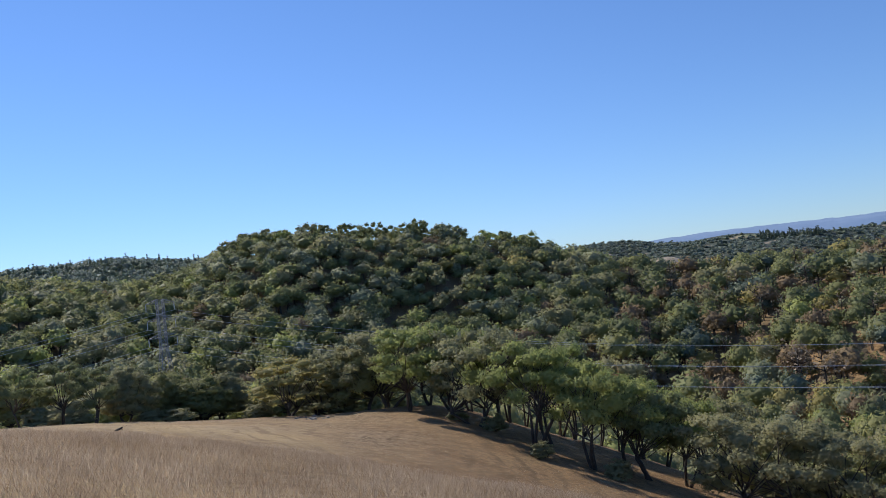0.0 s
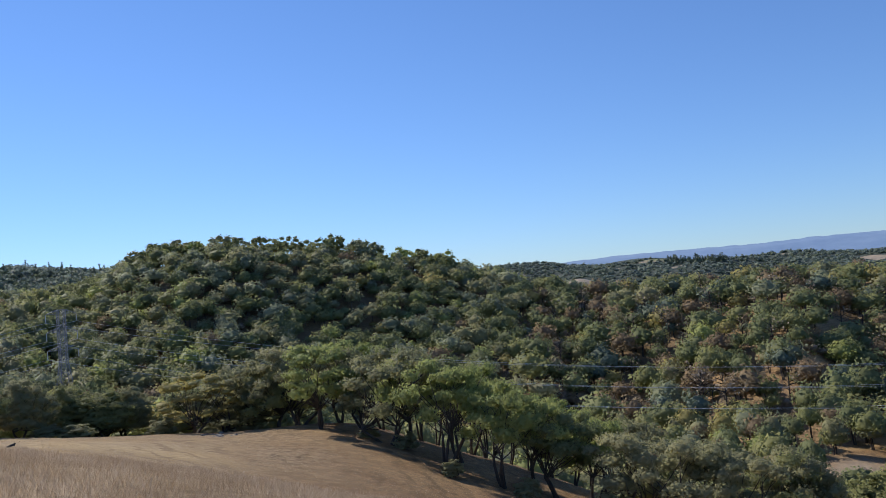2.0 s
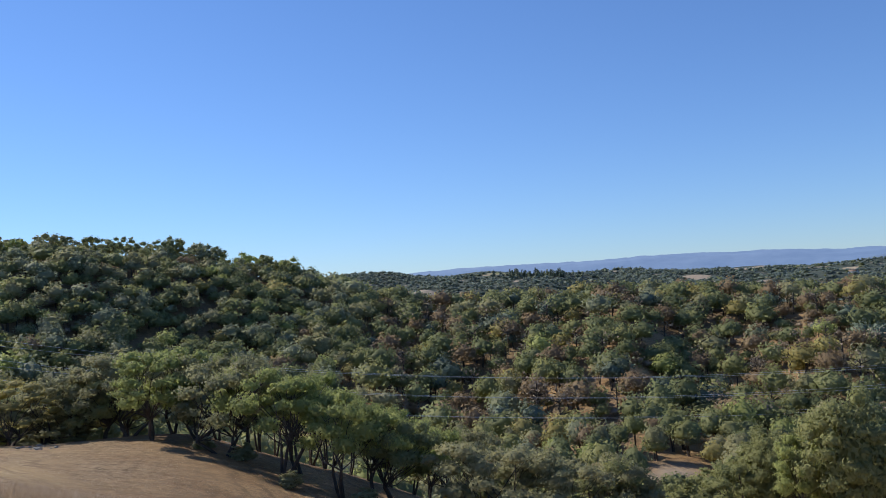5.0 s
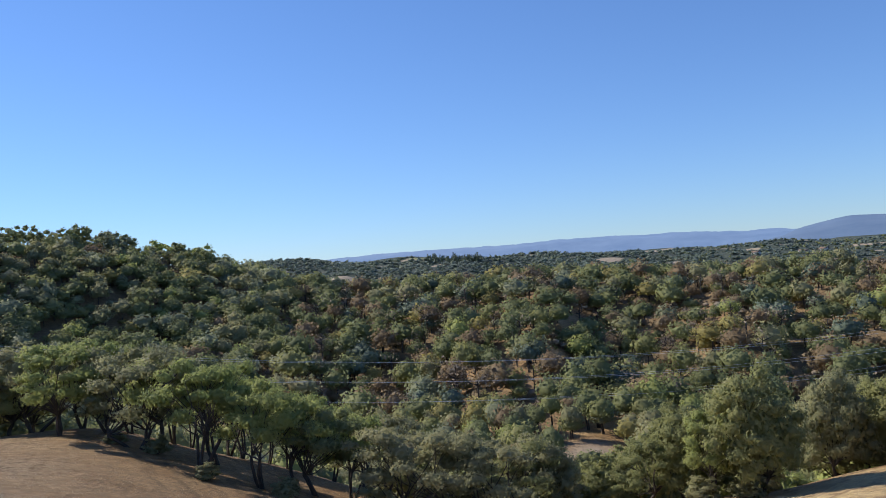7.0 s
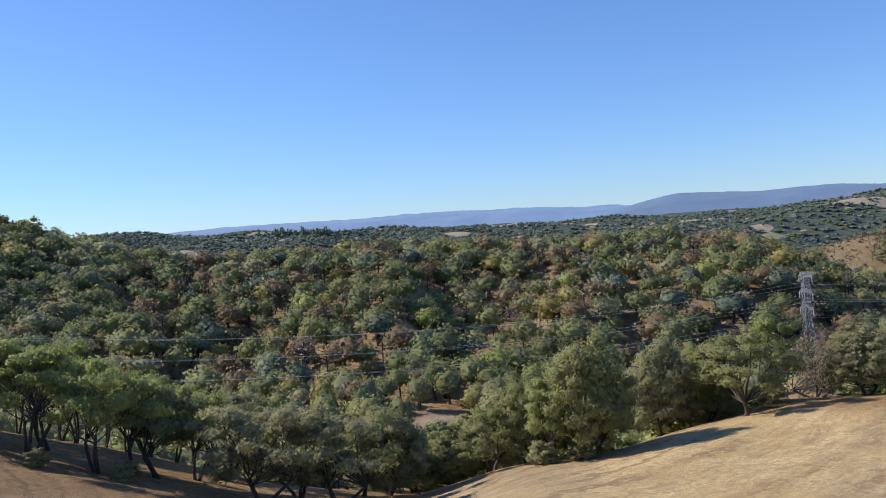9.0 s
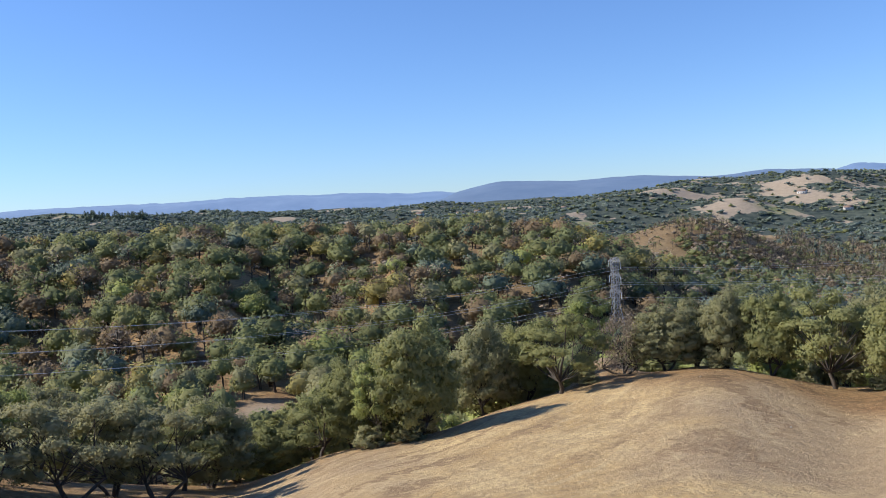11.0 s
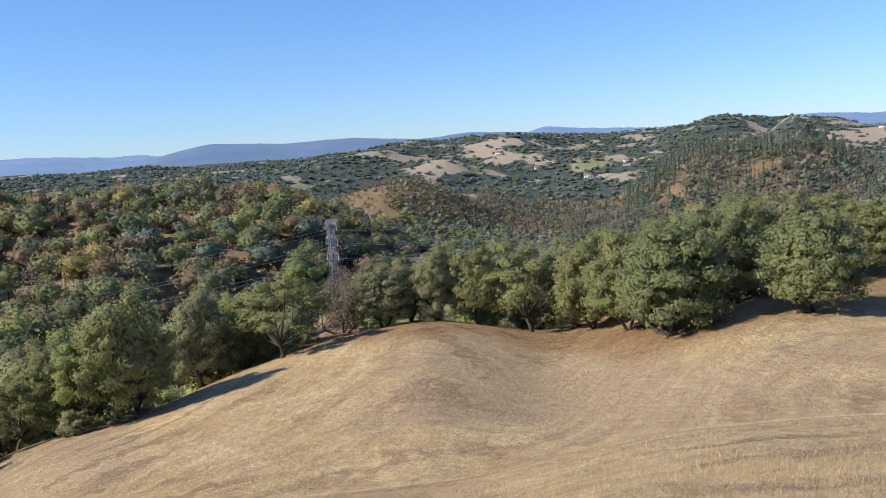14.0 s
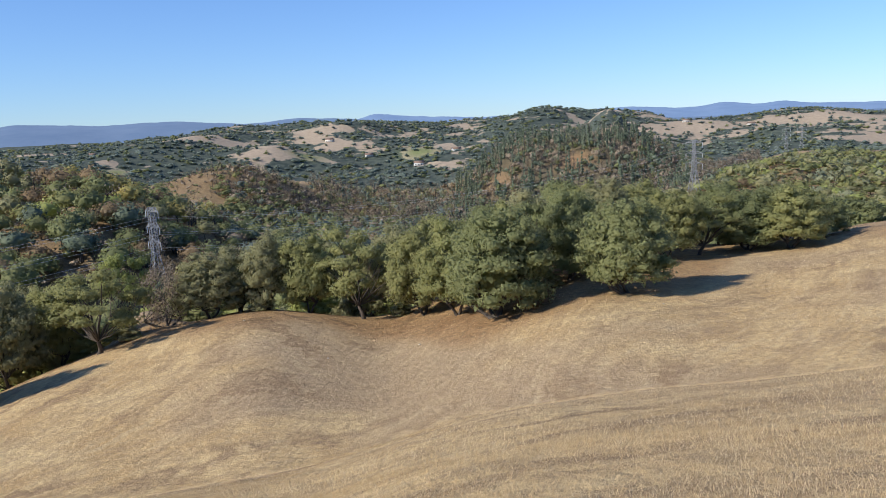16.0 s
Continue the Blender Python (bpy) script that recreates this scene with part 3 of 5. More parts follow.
    scrub = np.maximum(scrub, .36 * (1 + .7 * smooth(r, 560, 640) * smooth(a, 68, 74)) * smooth(r, 210, 260) * (1 - smooth(r, 880, 960)) * smooth(n1 + n2, -.5, .3) * (1 - .85 * np.clip(blob(a, r, 13, 350, 4.5, 45) + blob(a, r, 20, 400, 3, 25) + blob(a, r, 35, 355, 3, 35) + blob(a, r, 49, 370, 3.5, 30) + blob(a, r, 29, 245, 5, 16), 0, 1)))
    scrub = np.maximum(scrub, .7 * smooth(r, 540, 620) * (1 - smooth(r, 900, 960)) * smooth(a, 69, 74) * (1 - smooth(a, 95, 97)) * (1 - scorched))
    scrub = scrub * (1 - .75 * np.clip(blob(a, r, -4, 422, 7, 26), 0, 1))
    at = me.attributes.new("scrub", "FLOAT", "POINT")
    at.data.foreach_set("value", np.clip(scrub, 0, 1).astype(np.float32))
    tagged(new("ground", me), "dry golden grass slopes and brown wooded hills", "ground", kind="structure")


build_ground()


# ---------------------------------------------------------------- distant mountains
def haze_hills(shade):
    """Mountains with the blue haze before them painted on as a glow of their surface."""
    m, nt, b = material("hills_haze_glow")
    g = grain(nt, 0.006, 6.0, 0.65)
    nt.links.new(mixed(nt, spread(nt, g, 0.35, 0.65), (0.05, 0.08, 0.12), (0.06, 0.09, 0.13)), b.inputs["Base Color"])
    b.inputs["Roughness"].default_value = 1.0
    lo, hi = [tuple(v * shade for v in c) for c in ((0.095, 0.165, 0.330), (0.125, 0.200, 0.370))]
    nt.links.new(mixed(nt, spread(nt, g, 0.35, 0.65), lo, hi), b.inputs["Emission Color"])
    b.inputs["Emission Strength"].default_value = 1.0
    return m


def build_mountains():
    az = np.arange(-180, 180, 0.2)
    n = len(az)
    a = np.radians(az)
    ranges = (
        # the farther range, given the full haze glow so it looks paler
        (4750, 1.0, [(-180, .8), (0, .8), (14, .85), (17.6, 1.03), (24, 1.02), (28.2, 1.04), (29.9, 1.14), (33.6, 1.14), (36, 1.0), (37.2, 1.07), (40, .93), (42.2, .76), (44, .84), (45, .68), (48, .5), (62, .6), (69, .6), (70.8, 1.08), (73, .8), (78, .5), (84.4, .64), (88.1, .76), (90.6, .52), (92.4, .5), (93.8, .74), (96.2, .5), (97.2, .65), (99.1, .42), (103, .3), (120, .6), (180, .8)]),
        # the nearer one, with less of the haze glow
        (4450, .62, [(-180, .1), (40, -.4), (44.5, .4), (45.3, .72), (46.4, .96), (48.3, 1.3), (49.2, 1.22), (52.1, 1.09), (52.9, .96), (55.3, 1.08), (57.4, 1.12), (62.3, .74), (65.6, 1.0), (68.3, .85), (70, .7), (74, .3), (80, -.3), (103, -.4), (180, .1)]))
    for far, shade, line in ranges:
        top = np.interp(az, *zip(*line))
        top = np.convolve(np.concatenate([top[-2:], top, top[:2]]), np.ones(5) / 5, "valid")
        top = top + 0.03 * vnoise(az * 10, az * 0 + far, 7, 21) + 0.018 * vnoise(az * 10, az * 0 + far, 2.2, 22)
        rows = []
        for back, h in ((600, -0.6), (400, 0.35), (200, 0.75), (0, 1.0), (-150, 0.4)):
            e = np.radians(top * h if h > 0 else np.full_like(top, h))
            rr = far - back + 50 * vnoise(az * 10, az * 0 + back, 30, 23)
            rows.append(np.stack([rr * np.sin(a), rr * np.cos(a), EYE + (far - back) * np.tan(e)], 1))
        q = [(i * n + j, i * n + (j + 1) % n, (i + 1) * n + (j + 1) % n, (i + 1) * n + j) for i in range(4) for j in range(n)]
        m = haze_hills(shade)
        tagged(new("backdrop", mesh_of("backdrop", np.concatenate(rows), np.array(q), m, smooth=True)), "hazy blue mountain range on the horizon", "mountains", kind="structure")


build_mountains()


# ---------------------------------------------------------------- oaks near the grass
def build_oak(name, seed, leaf, low, n_lobes, leaves, size, trunks=1, shape="open"):
    """An oak 1 m high and about 1 m wide, to be scaled: trunk, limbs, leafy crown."""
    rng = np.random.RandomState(seed)
    oak = new(name)
    wood, arms, leafy = Soup(), Soup(), Soup()
    fork = max(0.12, low * 0.62)
    tops = []
    for k in range(trunks):
        a = rng.uniform(0, math.tau)
        off = Vector((math.cos(a), math.sin(a), 0)) * (0.03 * k)
        leanx, leany = rng.uniform(-.09, .09, 2)
        if k:
            leanx, leany = off.x * 3.4, off.y * 3.4
        sway = Vector((*rng.uniform(-.02, .02, 2), 0))
        path = [Vector((off.x + leanx * s, off.y + leany * s, fork * s)) + sway * math.sin(3 * s) + Vector((*rng.uniform(-.005, .005, 2), 0)) for s in (-0.12, 0.0, 0.1, 0.35, 0.6, 0.8, 1.0)]
        r0 = (0.024 if trunks == 1 else 0.017) * rng.uniform(.9, 1.15)
        wood.tube(path, [r0 * 1.8, r0 * 1.5, r0 * 1.15, r0, r0 * .94, r0 * .88, r0 * .8], 8)
        tops.append((path[-1], r0 * .8))

    def limb(end, rad):
        start, r0 = tops[rng.randint(len(tops))]
        end = Vector(end)
        mid = start.lerp(end, 0.5) + Vector((*rng.uniform(-.05, .05, 2), rng.uniform(-.05, .03)))
        q1, q3 = start.lerp(mid, 0.5) + Vector(rng.uniform(-.02, .02, 3)), mid.lerp(end, 0.55) + Vector(rng.uniform(-.025, .025, 3))
        t = r0 * rng.uniform(.4, .62)
        arms.tube([start, q1, mid, q3, end], [t, t * .8, t * .62, t * .4, t * .18], 4)
        for _ in range(2):
            tip = end + Vector(rng.normal(size=3)) * rad * .8
            arms.tube([q3, q3.lerp(tip, .5) + Vector(rng.uniform(-.02, .02, 3)), tip], [t * .32, t * .22, t * .1], 3)

    middle = np.array([0, 0, low + (.95 - low) * .3])
    if shape == "dome":
        # one broad rounded head of clumps over a dark heart, ragged below
        axes = np.array([rng.uniform(.46, .52), rng.uniform(.46, .52), .98 - middle[2]])
        crown, ph, tries = [], rng.uniform(0, 6.28), 0
        while len(crown) < n_lobes and tries < 4000:
            tries += 1
            d, rad = sphere_dirs(rng, 1, -.62)[0], rng.uniform(.085, .185)
            a = math.atan2(d[1], d[0])
            q = middle + d * (axes - rad * np.array([.85, .85, .6])) * (rng.uniform(.86, 1.04) * (1 + .09 * math.sin(2 * a + ph) + .07 * math.sin(3 * a + 2 * ph + 2 * d[2]))) * [1, 1, 1 if d[2] > 0 else (middle[2] - low * .6) / axes[2] * 1.3]
            if all(np.linalg.norm(q - c) > .46 * (rad + b) for c, b in crown):
                crown.append((q, rad))
        heart = unit(ICO1[0])
        leafy.add(middle + heart * axes * .42 + [0, 0, .06], ICO1[1], None, heart)
        d = sphere_dirs(rng, leaves // 5, -.5)
        leafy.add(*sprigs(rng, middle + d * axes * rng.uniform(.5, .8, (len(d), 1)), d, size * 1.9, .6))
    else:
        crown = lobes(rng, n_lobes, low)
    total = sum(rad ** 2 for p, rad in crown)
    for i, (p, rad) in enumerate(crown):
        if shape != "dome" or i % 2:
            limb(p, rad)
        n = int(leaves * rad ** 2 / total)
        if shape == "bare":
            leafy.add(*sprigs(rng, p + sphere_dirs(rng, n) * rad * rng.uniform(.2, 1.1, (n, 1)), sphere_dirs(rng, n), size, 1))
            continue
        squash = np.array([1, 1, rng.uniform(.62, .85) if shape == "dome" else rng.uniform(.55, .75)])
        outward = unit(p - middle)
        knobs = unit(sphere_dirs(rng, 10, -.35) + .3 * outward)
        core = unit(ICO1[0])
        reach, face = knobbly(core, knobs, .3)
        leafy.add(p + core * squash * rad * .72 * reach[:, None], ICO1[1], None, unit(face + .5 * outward))
        d = unit(sphere_dirs(rng, n, -.75) + (.45 if shape == "dome" else 0) * outward)
        reach, face = knobbly(d, knobs, .36)
        at = p + d * squash * rad * (reach * rng.uniform(.78, 1.12, n))[:, None]
        leafy.add(*sprigs(rng, at, unit(face + .5 * outward + [0, 0, .2]), size))
        # a few loose sprays that break the outline
        k = max(2, n // 8)
        d = unit(sphere_dirs(rng, k, -.4) + .8 * outward)
        leafy.add(*sprigs(rng, p + d * squash * rad * rng.uniform(1.0, 1.35, (k, 1)), d, size * .9, .7))
    part("trunk", wood.mesh("oak_trunk", BARK, smooth=True), oak)
    part("branchwork", arms.mesh("oak_branches", BARK, smooth=True), oak)
    part("crown", leafy.mesh("oak_crown", leaf), oak)
    return oak


KINDS = {
    "open_a": build_oak("oak_tree", 3, LEAF["olive"], .27, 22, 5600, .0138),
    "open_b": build_oak("oak_tree", 8, LEAF["dark"], .40, 20, 5600, .0138, 2),
    "open_c": build_oak("oak_tree", 12, LEAF["grey"], .31, 22, 5600, .0138, 3),
    "bright": build_oak("oak_tree", 17, LEAF["bright"], .40, 22, 5600, .0138, 2),
    "tall_a": build_oak("oak_tree", 71, LEAF["bright"], .50, 20, 5200, .0138, 2),
    "tall_b": build_oak("oak_tree", 73, LEAF["bright"], .52, 18, 5200, .0138, 3),
    "full_a": build_oak("oak_tree", 23, LEAF["olive"], .22, 56, 8200, .0135, 2, "dome"),
    "full_b": build_oak("oak_tree", 29, LEAF["grey"], .24, 54, 8200, .0135, 2, "dome"),
    "full_c": build_oak("oak_tree", 31, LEAF["dark"], .14, 60, 9000, .0135, 3, "dome"),
    "yellow": build_oak("oak_tree", 37, LEAF["yellow"], .20, 26, 1900, .016, 2),
    "twiggy": build_oak("oak_tree", 41, LEAF["ash"], .14, 34, 4600, .0135, 4, "bare"),
    "back_a": build_oak("oak_tree", 53, LEAF["olive"], .24, 32, 2000, .027, 1, "dome"),
    "back_b": build_oak("oak_tree", 57, LEAF["grey"], .22, 32, 2000, .027, 2, "dome"),
    "back_c": build_oak("oak_tree", 59, LEAF["dark"], .24, 32, 2000, .027, 1, "dome"),
    "back_d": build_oak("oak_tree", 61, LEAF["bright"], .24, 32, 2000, .027, 1, "dome"),
    "shrub": build_oak("shrub", 67, LEAF["grey"], .06, 22, 1200, .034, 3, "dome"),
}
WORDS = {
    "open_a": "olive-green oak with bare trunk on the slope", "open_b": "dark green oak with forked trunk",
    "open_c": "grey-green oak with several dark stems", "bright": "bright green oak catching the sun",
    "tall_a": "tall bright green oak with long bare stems", "tall_b": "slim sunlit green oak with long dark stems",
    "full_a": "broad olive-green oak beside the dry grass", "full_b": "dense grey-green oak with low crown",
    "full_c": "dark rounded oak with leaves to the ground", "yellow": "thin yellowing oak with open crown",
    "twiggy": "leafless grey-brown tree with fine twigs",
    "back_a": "olive-green oak down in the gully", "back_b": "grey-green oak in the shaded gully",
    "shrub": "low grey-green shrub in the dry grass", "back_c": "dark green oak in the shaded gully", "back_d": "bright green oak in the gully",
}
tree_count = 0
used = set()


def oak(kind, az, r, high, wide, group):
    """One oak of a kind, at a bearing and distance, so high and wide."""
    global tree_count
    tree_count += 1
    p = spot(az, r)
    turn = (tree_count * 137.5) % 360
    m = Matrix.Translation(p - Vector((0, 0, 0.02 * high))) @ pose(0, 0, 0, 0, 0, turn)
    wide *= 1.16 if group == RIDGE and kind[:4] != "tall" else 1.04
    size = (wide, wide, high)
    src = KINDS[kind]
    if kind in used:
        ob = copy_thing(src, m)
    else:
        ob = src
        used.add(kind)
    ob.matrix_basis = m @ Matrix.Diagonal((*size, 1))
    return tagged(ob, WORDS[kind], "shrub" if kind == "shrub" else "oak tree", group)


RIDGE = "oaks on the near ridge"
for row in [(-27.8, 96, 6.6, 4.6, "open_b"), (-25.4, 97, 7.2, 6.0, "open_b"), (-23.6, 95, 6.4, 5.4, "open_b"), (-21.6, 103, 6.6, 6, "full_b"), (-19.2, 108, 6.8, 7, "full_a"),
            (-17.1, 106, 5.6, 7, "full_a"), (-15.7, 109, 6.2, 6.5, "full_b"), (-11.6, 102, 7.2, 9.0, "yellow"), (-9.8, 106, 7.4, 8, "open_c"), (-7.6, 106, 8.6, 8.6, "open_c"), (-6.2, 104, 9.4, 8.6, "open_a"),
            (-4.9, 101, 9.8, 9.4, "open_c"), (-3.4, 93, 9.6, 9, "bright"), (-2.0, 101, 10.2, 9, "bright")]:
    oak(row[4], *row[:4], RIDGE)
for row in [(-.4, 96, 10.0, 9, "open_c"), (1.2, 86, 10.0, 9.4, "open_c"), (2.5, 88, 10.0, 9, "tall_a"), (4.7, 79, 10.4, 8.6, "tall_b"), (6.0, 84, 10.8, 8.4, "tall_a"), (8.7, 76, 9.8, 8.4, "tall_b"),
            (10.9, 78, 9.4, 7.8, "tall_a"), (12.3, 77, 9.2, 7.6, "open_b"), (14.5, 80, 8.8, 7.4, "tall_b"), (16.6, 86, 8.6, 8, "open_c"), (18.7, 71, 8.8, 9.0, "open_c"), (21.4, 76, 8.8, 8.4, "open_c")]:
    made = oak(row[4], *row[:4], RIDGE)
    if row[0] == 2.5:
        dead_oak = made
# slim oaks along the crest behind
for row in [(.8, 100, 10.4, 7, "tall_b"), (3.3, 99, 10.4, 6.4, "tall_b"), (4.3, 101, 10.2, 6.2, "tall_b"), (5.4, 98, 10.4, 6, "tall_a"), (6.6, 101, 10.2, 6.4, "tall_b"), (7.6, 98, 10.0, 6.2, "tall_b"),
            (9.2, 99, 9.8, 6.2, "tall_a"), (10.4, 97, 9.6, 6.6, "tall_b"), (12.0, 95, 9.4, 6.4, "tall_b"), (13.4, 94, 9.2, 6.6, "tall_a"), (15.4, 92, 8.8, 6.8, "tall_b")]:
    oak(row[4], *row[:4], RIDGE)
for row in [(23.8, 73, 8.6, 8.6, "open_c"), (25.6, 82, 8.6, 8.4, "open_a"), (27.4, 86, 9.5, 8.4, "full_b"), (31.8, 95, 6.0, 7.0, "full_a"), (34.8, 87, 7.4, 7.0, "open_a"), (37.0, 88, 10.0, 7.0, "full_a")]:
    oak(row[4], *row[:4], RIDGE)
SLOPE = "oaks at the edge of the open slope"
for row in [(38.9, 83, 8.6, 6.2, "bright"), (41.7, 83, 12.4, 9.2, "full_a"), (46.4, 97, 11.6, 8.4, "full_b"), (49.3, 101, 10.4, 7.2, "full_a"), (48.0, 106, 12.0, 7.6, "full_b"), (51.7, 93, 9.6, 10.6, "open_a"),
            (53.5, 103, 9.6, 6.0, "bright"), (56.0, 98, 7.8, 5.8, "twiggy"), (58.7, 99, 7.8, 8.6, "full_b"), (60.7, 102, 8.4, 7.6, "open_c"), (62.7, 99, 9.1, 7.2, "full_b"), (65.4, 98, 9.8, 7.2, "full_a"),
            (69.2, 94, 11.0, 9.8, "open_a"), (71.6, 99, 10.6, 8.0, "full_b"), (73.4, 89, 10.6, 8.2, "full_a")]:
    oak(row[4], *row[:4], SLOPE)
for row in [(75.9, 81, 10.2, 8.2, "full_a"), (78.6, 74, 10.4, 10.0, "full_c"), (81.7, 81, 9.6, 6.4, "open_b"), (83.6, 84, 9.6, 8.2, "full_c"), (87.6, 75, 8.9, 8.4, "full_c"), (90.4, 95, 8.0, 7.2, "full_a"), (92.3, 99, 7.1, 8.6, "open_a"),
            (95.4, 103, 7.3, 9.2, "full_c"), (98.0, 103, 7.6, 9.2, "full_a"), (99.8, 112, 5.0, 6.4, "full_c"), (75.0, 97, 10.0, 9.0, "full_a"), (78.2, 100, 9.6, 9.0, "full_c"), (80.9, 98, 9.6, 9.6, "full_b"), (79.9, 88, 9.6, 8.0, "full_a"),
            (84.4, 99, 9.2, 8.4, "full_a"), (83.2, 108, 9.4, 9.0, "full_c"), (86.2, 94, 9.2, 8.6, "full_b"), (88.4, 104, 8.6, 8.4, "full_a"), (93.6, 112, 8.4, 8.0, "full_c"), (96.8, 113, 7.6, 9.0, "full_c")]:
    oak(row[4], *row[:4], SLOPE)
for row in [(2.2, 85, 1.8, 3.2), (-.2, 88, 1.5, 2.6), (5.2, 75, 1.6, 2.6), (10.2, 73, 1.8, 3), (-18.6, 99, 1.6, 4), (-20.4, 100, 1.5, 4.2), (-26.9, 92, 2.0, 3), (-24.4, 93, 1.4, 3), (-13.6, 101, 2.0, 4), (38.2, 82, 2.6, 3.6), (41.0, 82.5, 2.6, 4), (53.4, 96, 2.4, 4), (62.2, 97.5, 1.8, 3.4), (71.8, 94, 1.6, 3), (82.4, 82, 1.8, 3)]:
    oak("shrub", *row, "shrubs below the oaks")
# the second rank, down in the gully and behind the slope's edge
rng = np.random.RandomState(5)
taken = []
names = ["back_a", "back_b", "back_c", "back_a", "back_b", "back_c", "back_d", "back_b"]
n = 0
while n < 80:
    az = rng.uniform(-30, 104)
    r = float(edge_r(np.array([az]))[0]) + rng.uniform(9, 40) + (26 if -4 < az < 18 else 0)
    x, y = r * math.sin(radians(az)), r * math.cos(radians(az))
    if 53.5 < az < 57.5 and r < 135 or az > 97 and r < 150 or any((x - a) ** 2 + (y - b) ** 2 < 42 for a, b in taken):
        n += 0.02
        continue
    taken.append((x, y))
    n += 1
    low = 0.62 if az < -6 else 0.8
    oak(names[rng.randint(8)], az, r, low * rng.uniform(8.0, 11.5), rng.uniform(7, 10), "oaks in the gully")


# ---------------------------------------------------------------- woods on the hills
class Wood:
    """Many far trees joined into one mesh."""
    SLOTS = ["blue", "olive", "grey", "dark", "bright", "yellow", "brown", "ash", "conifer", "haze_blue"]

    def __init__(self):
        self.v, self.f, self.m, self.n, self.w, self.tint = [], [], [], 0, [], []

    def add(self, template, where, size, turn, slot):
        (v, f, trunk, normals), c, s = template, math.cos(turn), math.sin(turn)
        w, k = np.empty_like(v), np.empty_like(v)
        w[:, 0] = (v[:, 0] * c - v[:, 1] * s) * size[0] + where[0]
        w[:, 1] = (v[:, 0] * s + v[:, 1] * c) * size[0] + where[1]
        w[:, 2] = v[:, 2] * size[1] + where[2]
        k[:, 0], k[:, 1], k[:, 2] = normals[:, 0] * c - normals[:, 1] * s, normals[:, 0] * s + normals[:, 1] * c, normals[:, 2]
        self.v.append(w.astype(np.float32))
        self.w.append(k.astype(np.float32))
        self.tint.append(np.full(len(v), (where[0] * 12.9898 + where[1] * 78.233) % 1, np.float32))
        self.f.append(f + self.n)
        idx = np.full(len(f), self.SLOTS.index(slot), np.int32)
        idx[:trunk] = len(self.SLOTS)
        self.m.append(idx)
        self.n += len(v)

    def finish(self, name, label, category):
        me = mesh_of(name, np.concatenate(self.v), np.concatenate(self.f), [LEAF[s] for s in self.SLOTS] + [BARK], np.concatenate(self.m), True, np.concatenate(self.w))
        at = me.attributes.new("tint", "FLOAT", "POINT")
        at.data.foreach_set("value", np.concatenate(self.tint))
        return tagged(new(name, me), label, category, kind="stuff")


def stem(soup, x0, y0, h, r, sway=0.0):
    a = np.arange(4) * math.pi / 2
    ringv = np.stack([np.cos(a), np.sin(a), a * 0], 1)
    v = np.concatenate([ringv * [r, r, 1] + [x0, y0, -0.04], ringv * [r * .6, r * .6, 1] + [x0 + sway, y0 + sway * .5, h]])
    t = []
    for k in range(4):
        t += [(k, (k + 1) % 4, 4 + (k + 1) % 4), (k, 4 + (k + 1) % 4, 4 + k)]
    soup.add(v, t)


def template(soup, trunk):
    return np.concatenate(soup.v), np.concatenate(soup.t), trunk, np.concatenate(soup.w)


def far_crown(seed, leaves, size, low=.2, stems=2, hull=ICO1, knobs=12, deep=.34):
    """A rounded, knobbly crown seen from afar: a lumpy hull dressed with sprays of leaves."""
    rng = np.random.RandomState(seed)
    s = Soup()
    for k in range(stems):
        stem(s, .04 * k, .02 * k, low + .3, .026 - .006 * k, rng.uniform(-.1, .1))
    trunk = sum(len(t) for t in s.t)
    knob = sphere_dirs(rng, knobs, -.25)
    axes = np.array([rng.uniform(.45, .53), rng.uniform(.45, .53), (1 - low) * .58])
    middle = np.array([*rng.uniform(-.04, .04, 2), low + (1 - low) * .42])

    def place(d, reach):
        p = d * axes * reach[:, None]
        p[:, 2] = np.where(p[:, 2] < 0, p[:, 2] * .72, p[:, 2])
        return p + middle

    d = unit(hull[0] + rng.normal(size=hull[0].shape) * .06)
    reach, face = knobbly(d, knob, deep)
    s.add(place(d, reach * .83), hull[1], None, face)
    d = sphere_dirs(rng, leaves, -.8)
    reach, face = knobbly(d, knob, deep)
    s.add(*sprigs(rng, place(d, reach * rng.uniform(.8, 1.12, leaves)), face, size, .6))
    return template(s, trunk)


def far_open(seed, clumps, leaves, size, low=.45):
    """A far oak on a crest, with clumps of leaves and daylight between them."""
    rng = np.random.RandomState(seed)
    s = Soup()
    stem(s, 0, 0, .62, .024, rng.uniform(-.08, .08))
    stem(s, .03, .02, .58, .018, rng.uniform(-.16, .16))
    trunk = sum(len(t) for t in s.t)
    for p, rad in lobes(rng, clumps, low):
        rad *= 1.1
        s.add(p + ICO1[0] * rad * [.7, .7, .5], ICO1[1], None, unit(ICO1[0]))
        d = sphere_dirs(rng, leaves // clumps, -.7)
        s.add(*sprigs(rng, p + d * rad * [1, 1, .75] * rng.uniform(.8, 1.12, (len(d), 1)), d, size))
    return template(s, trunk)


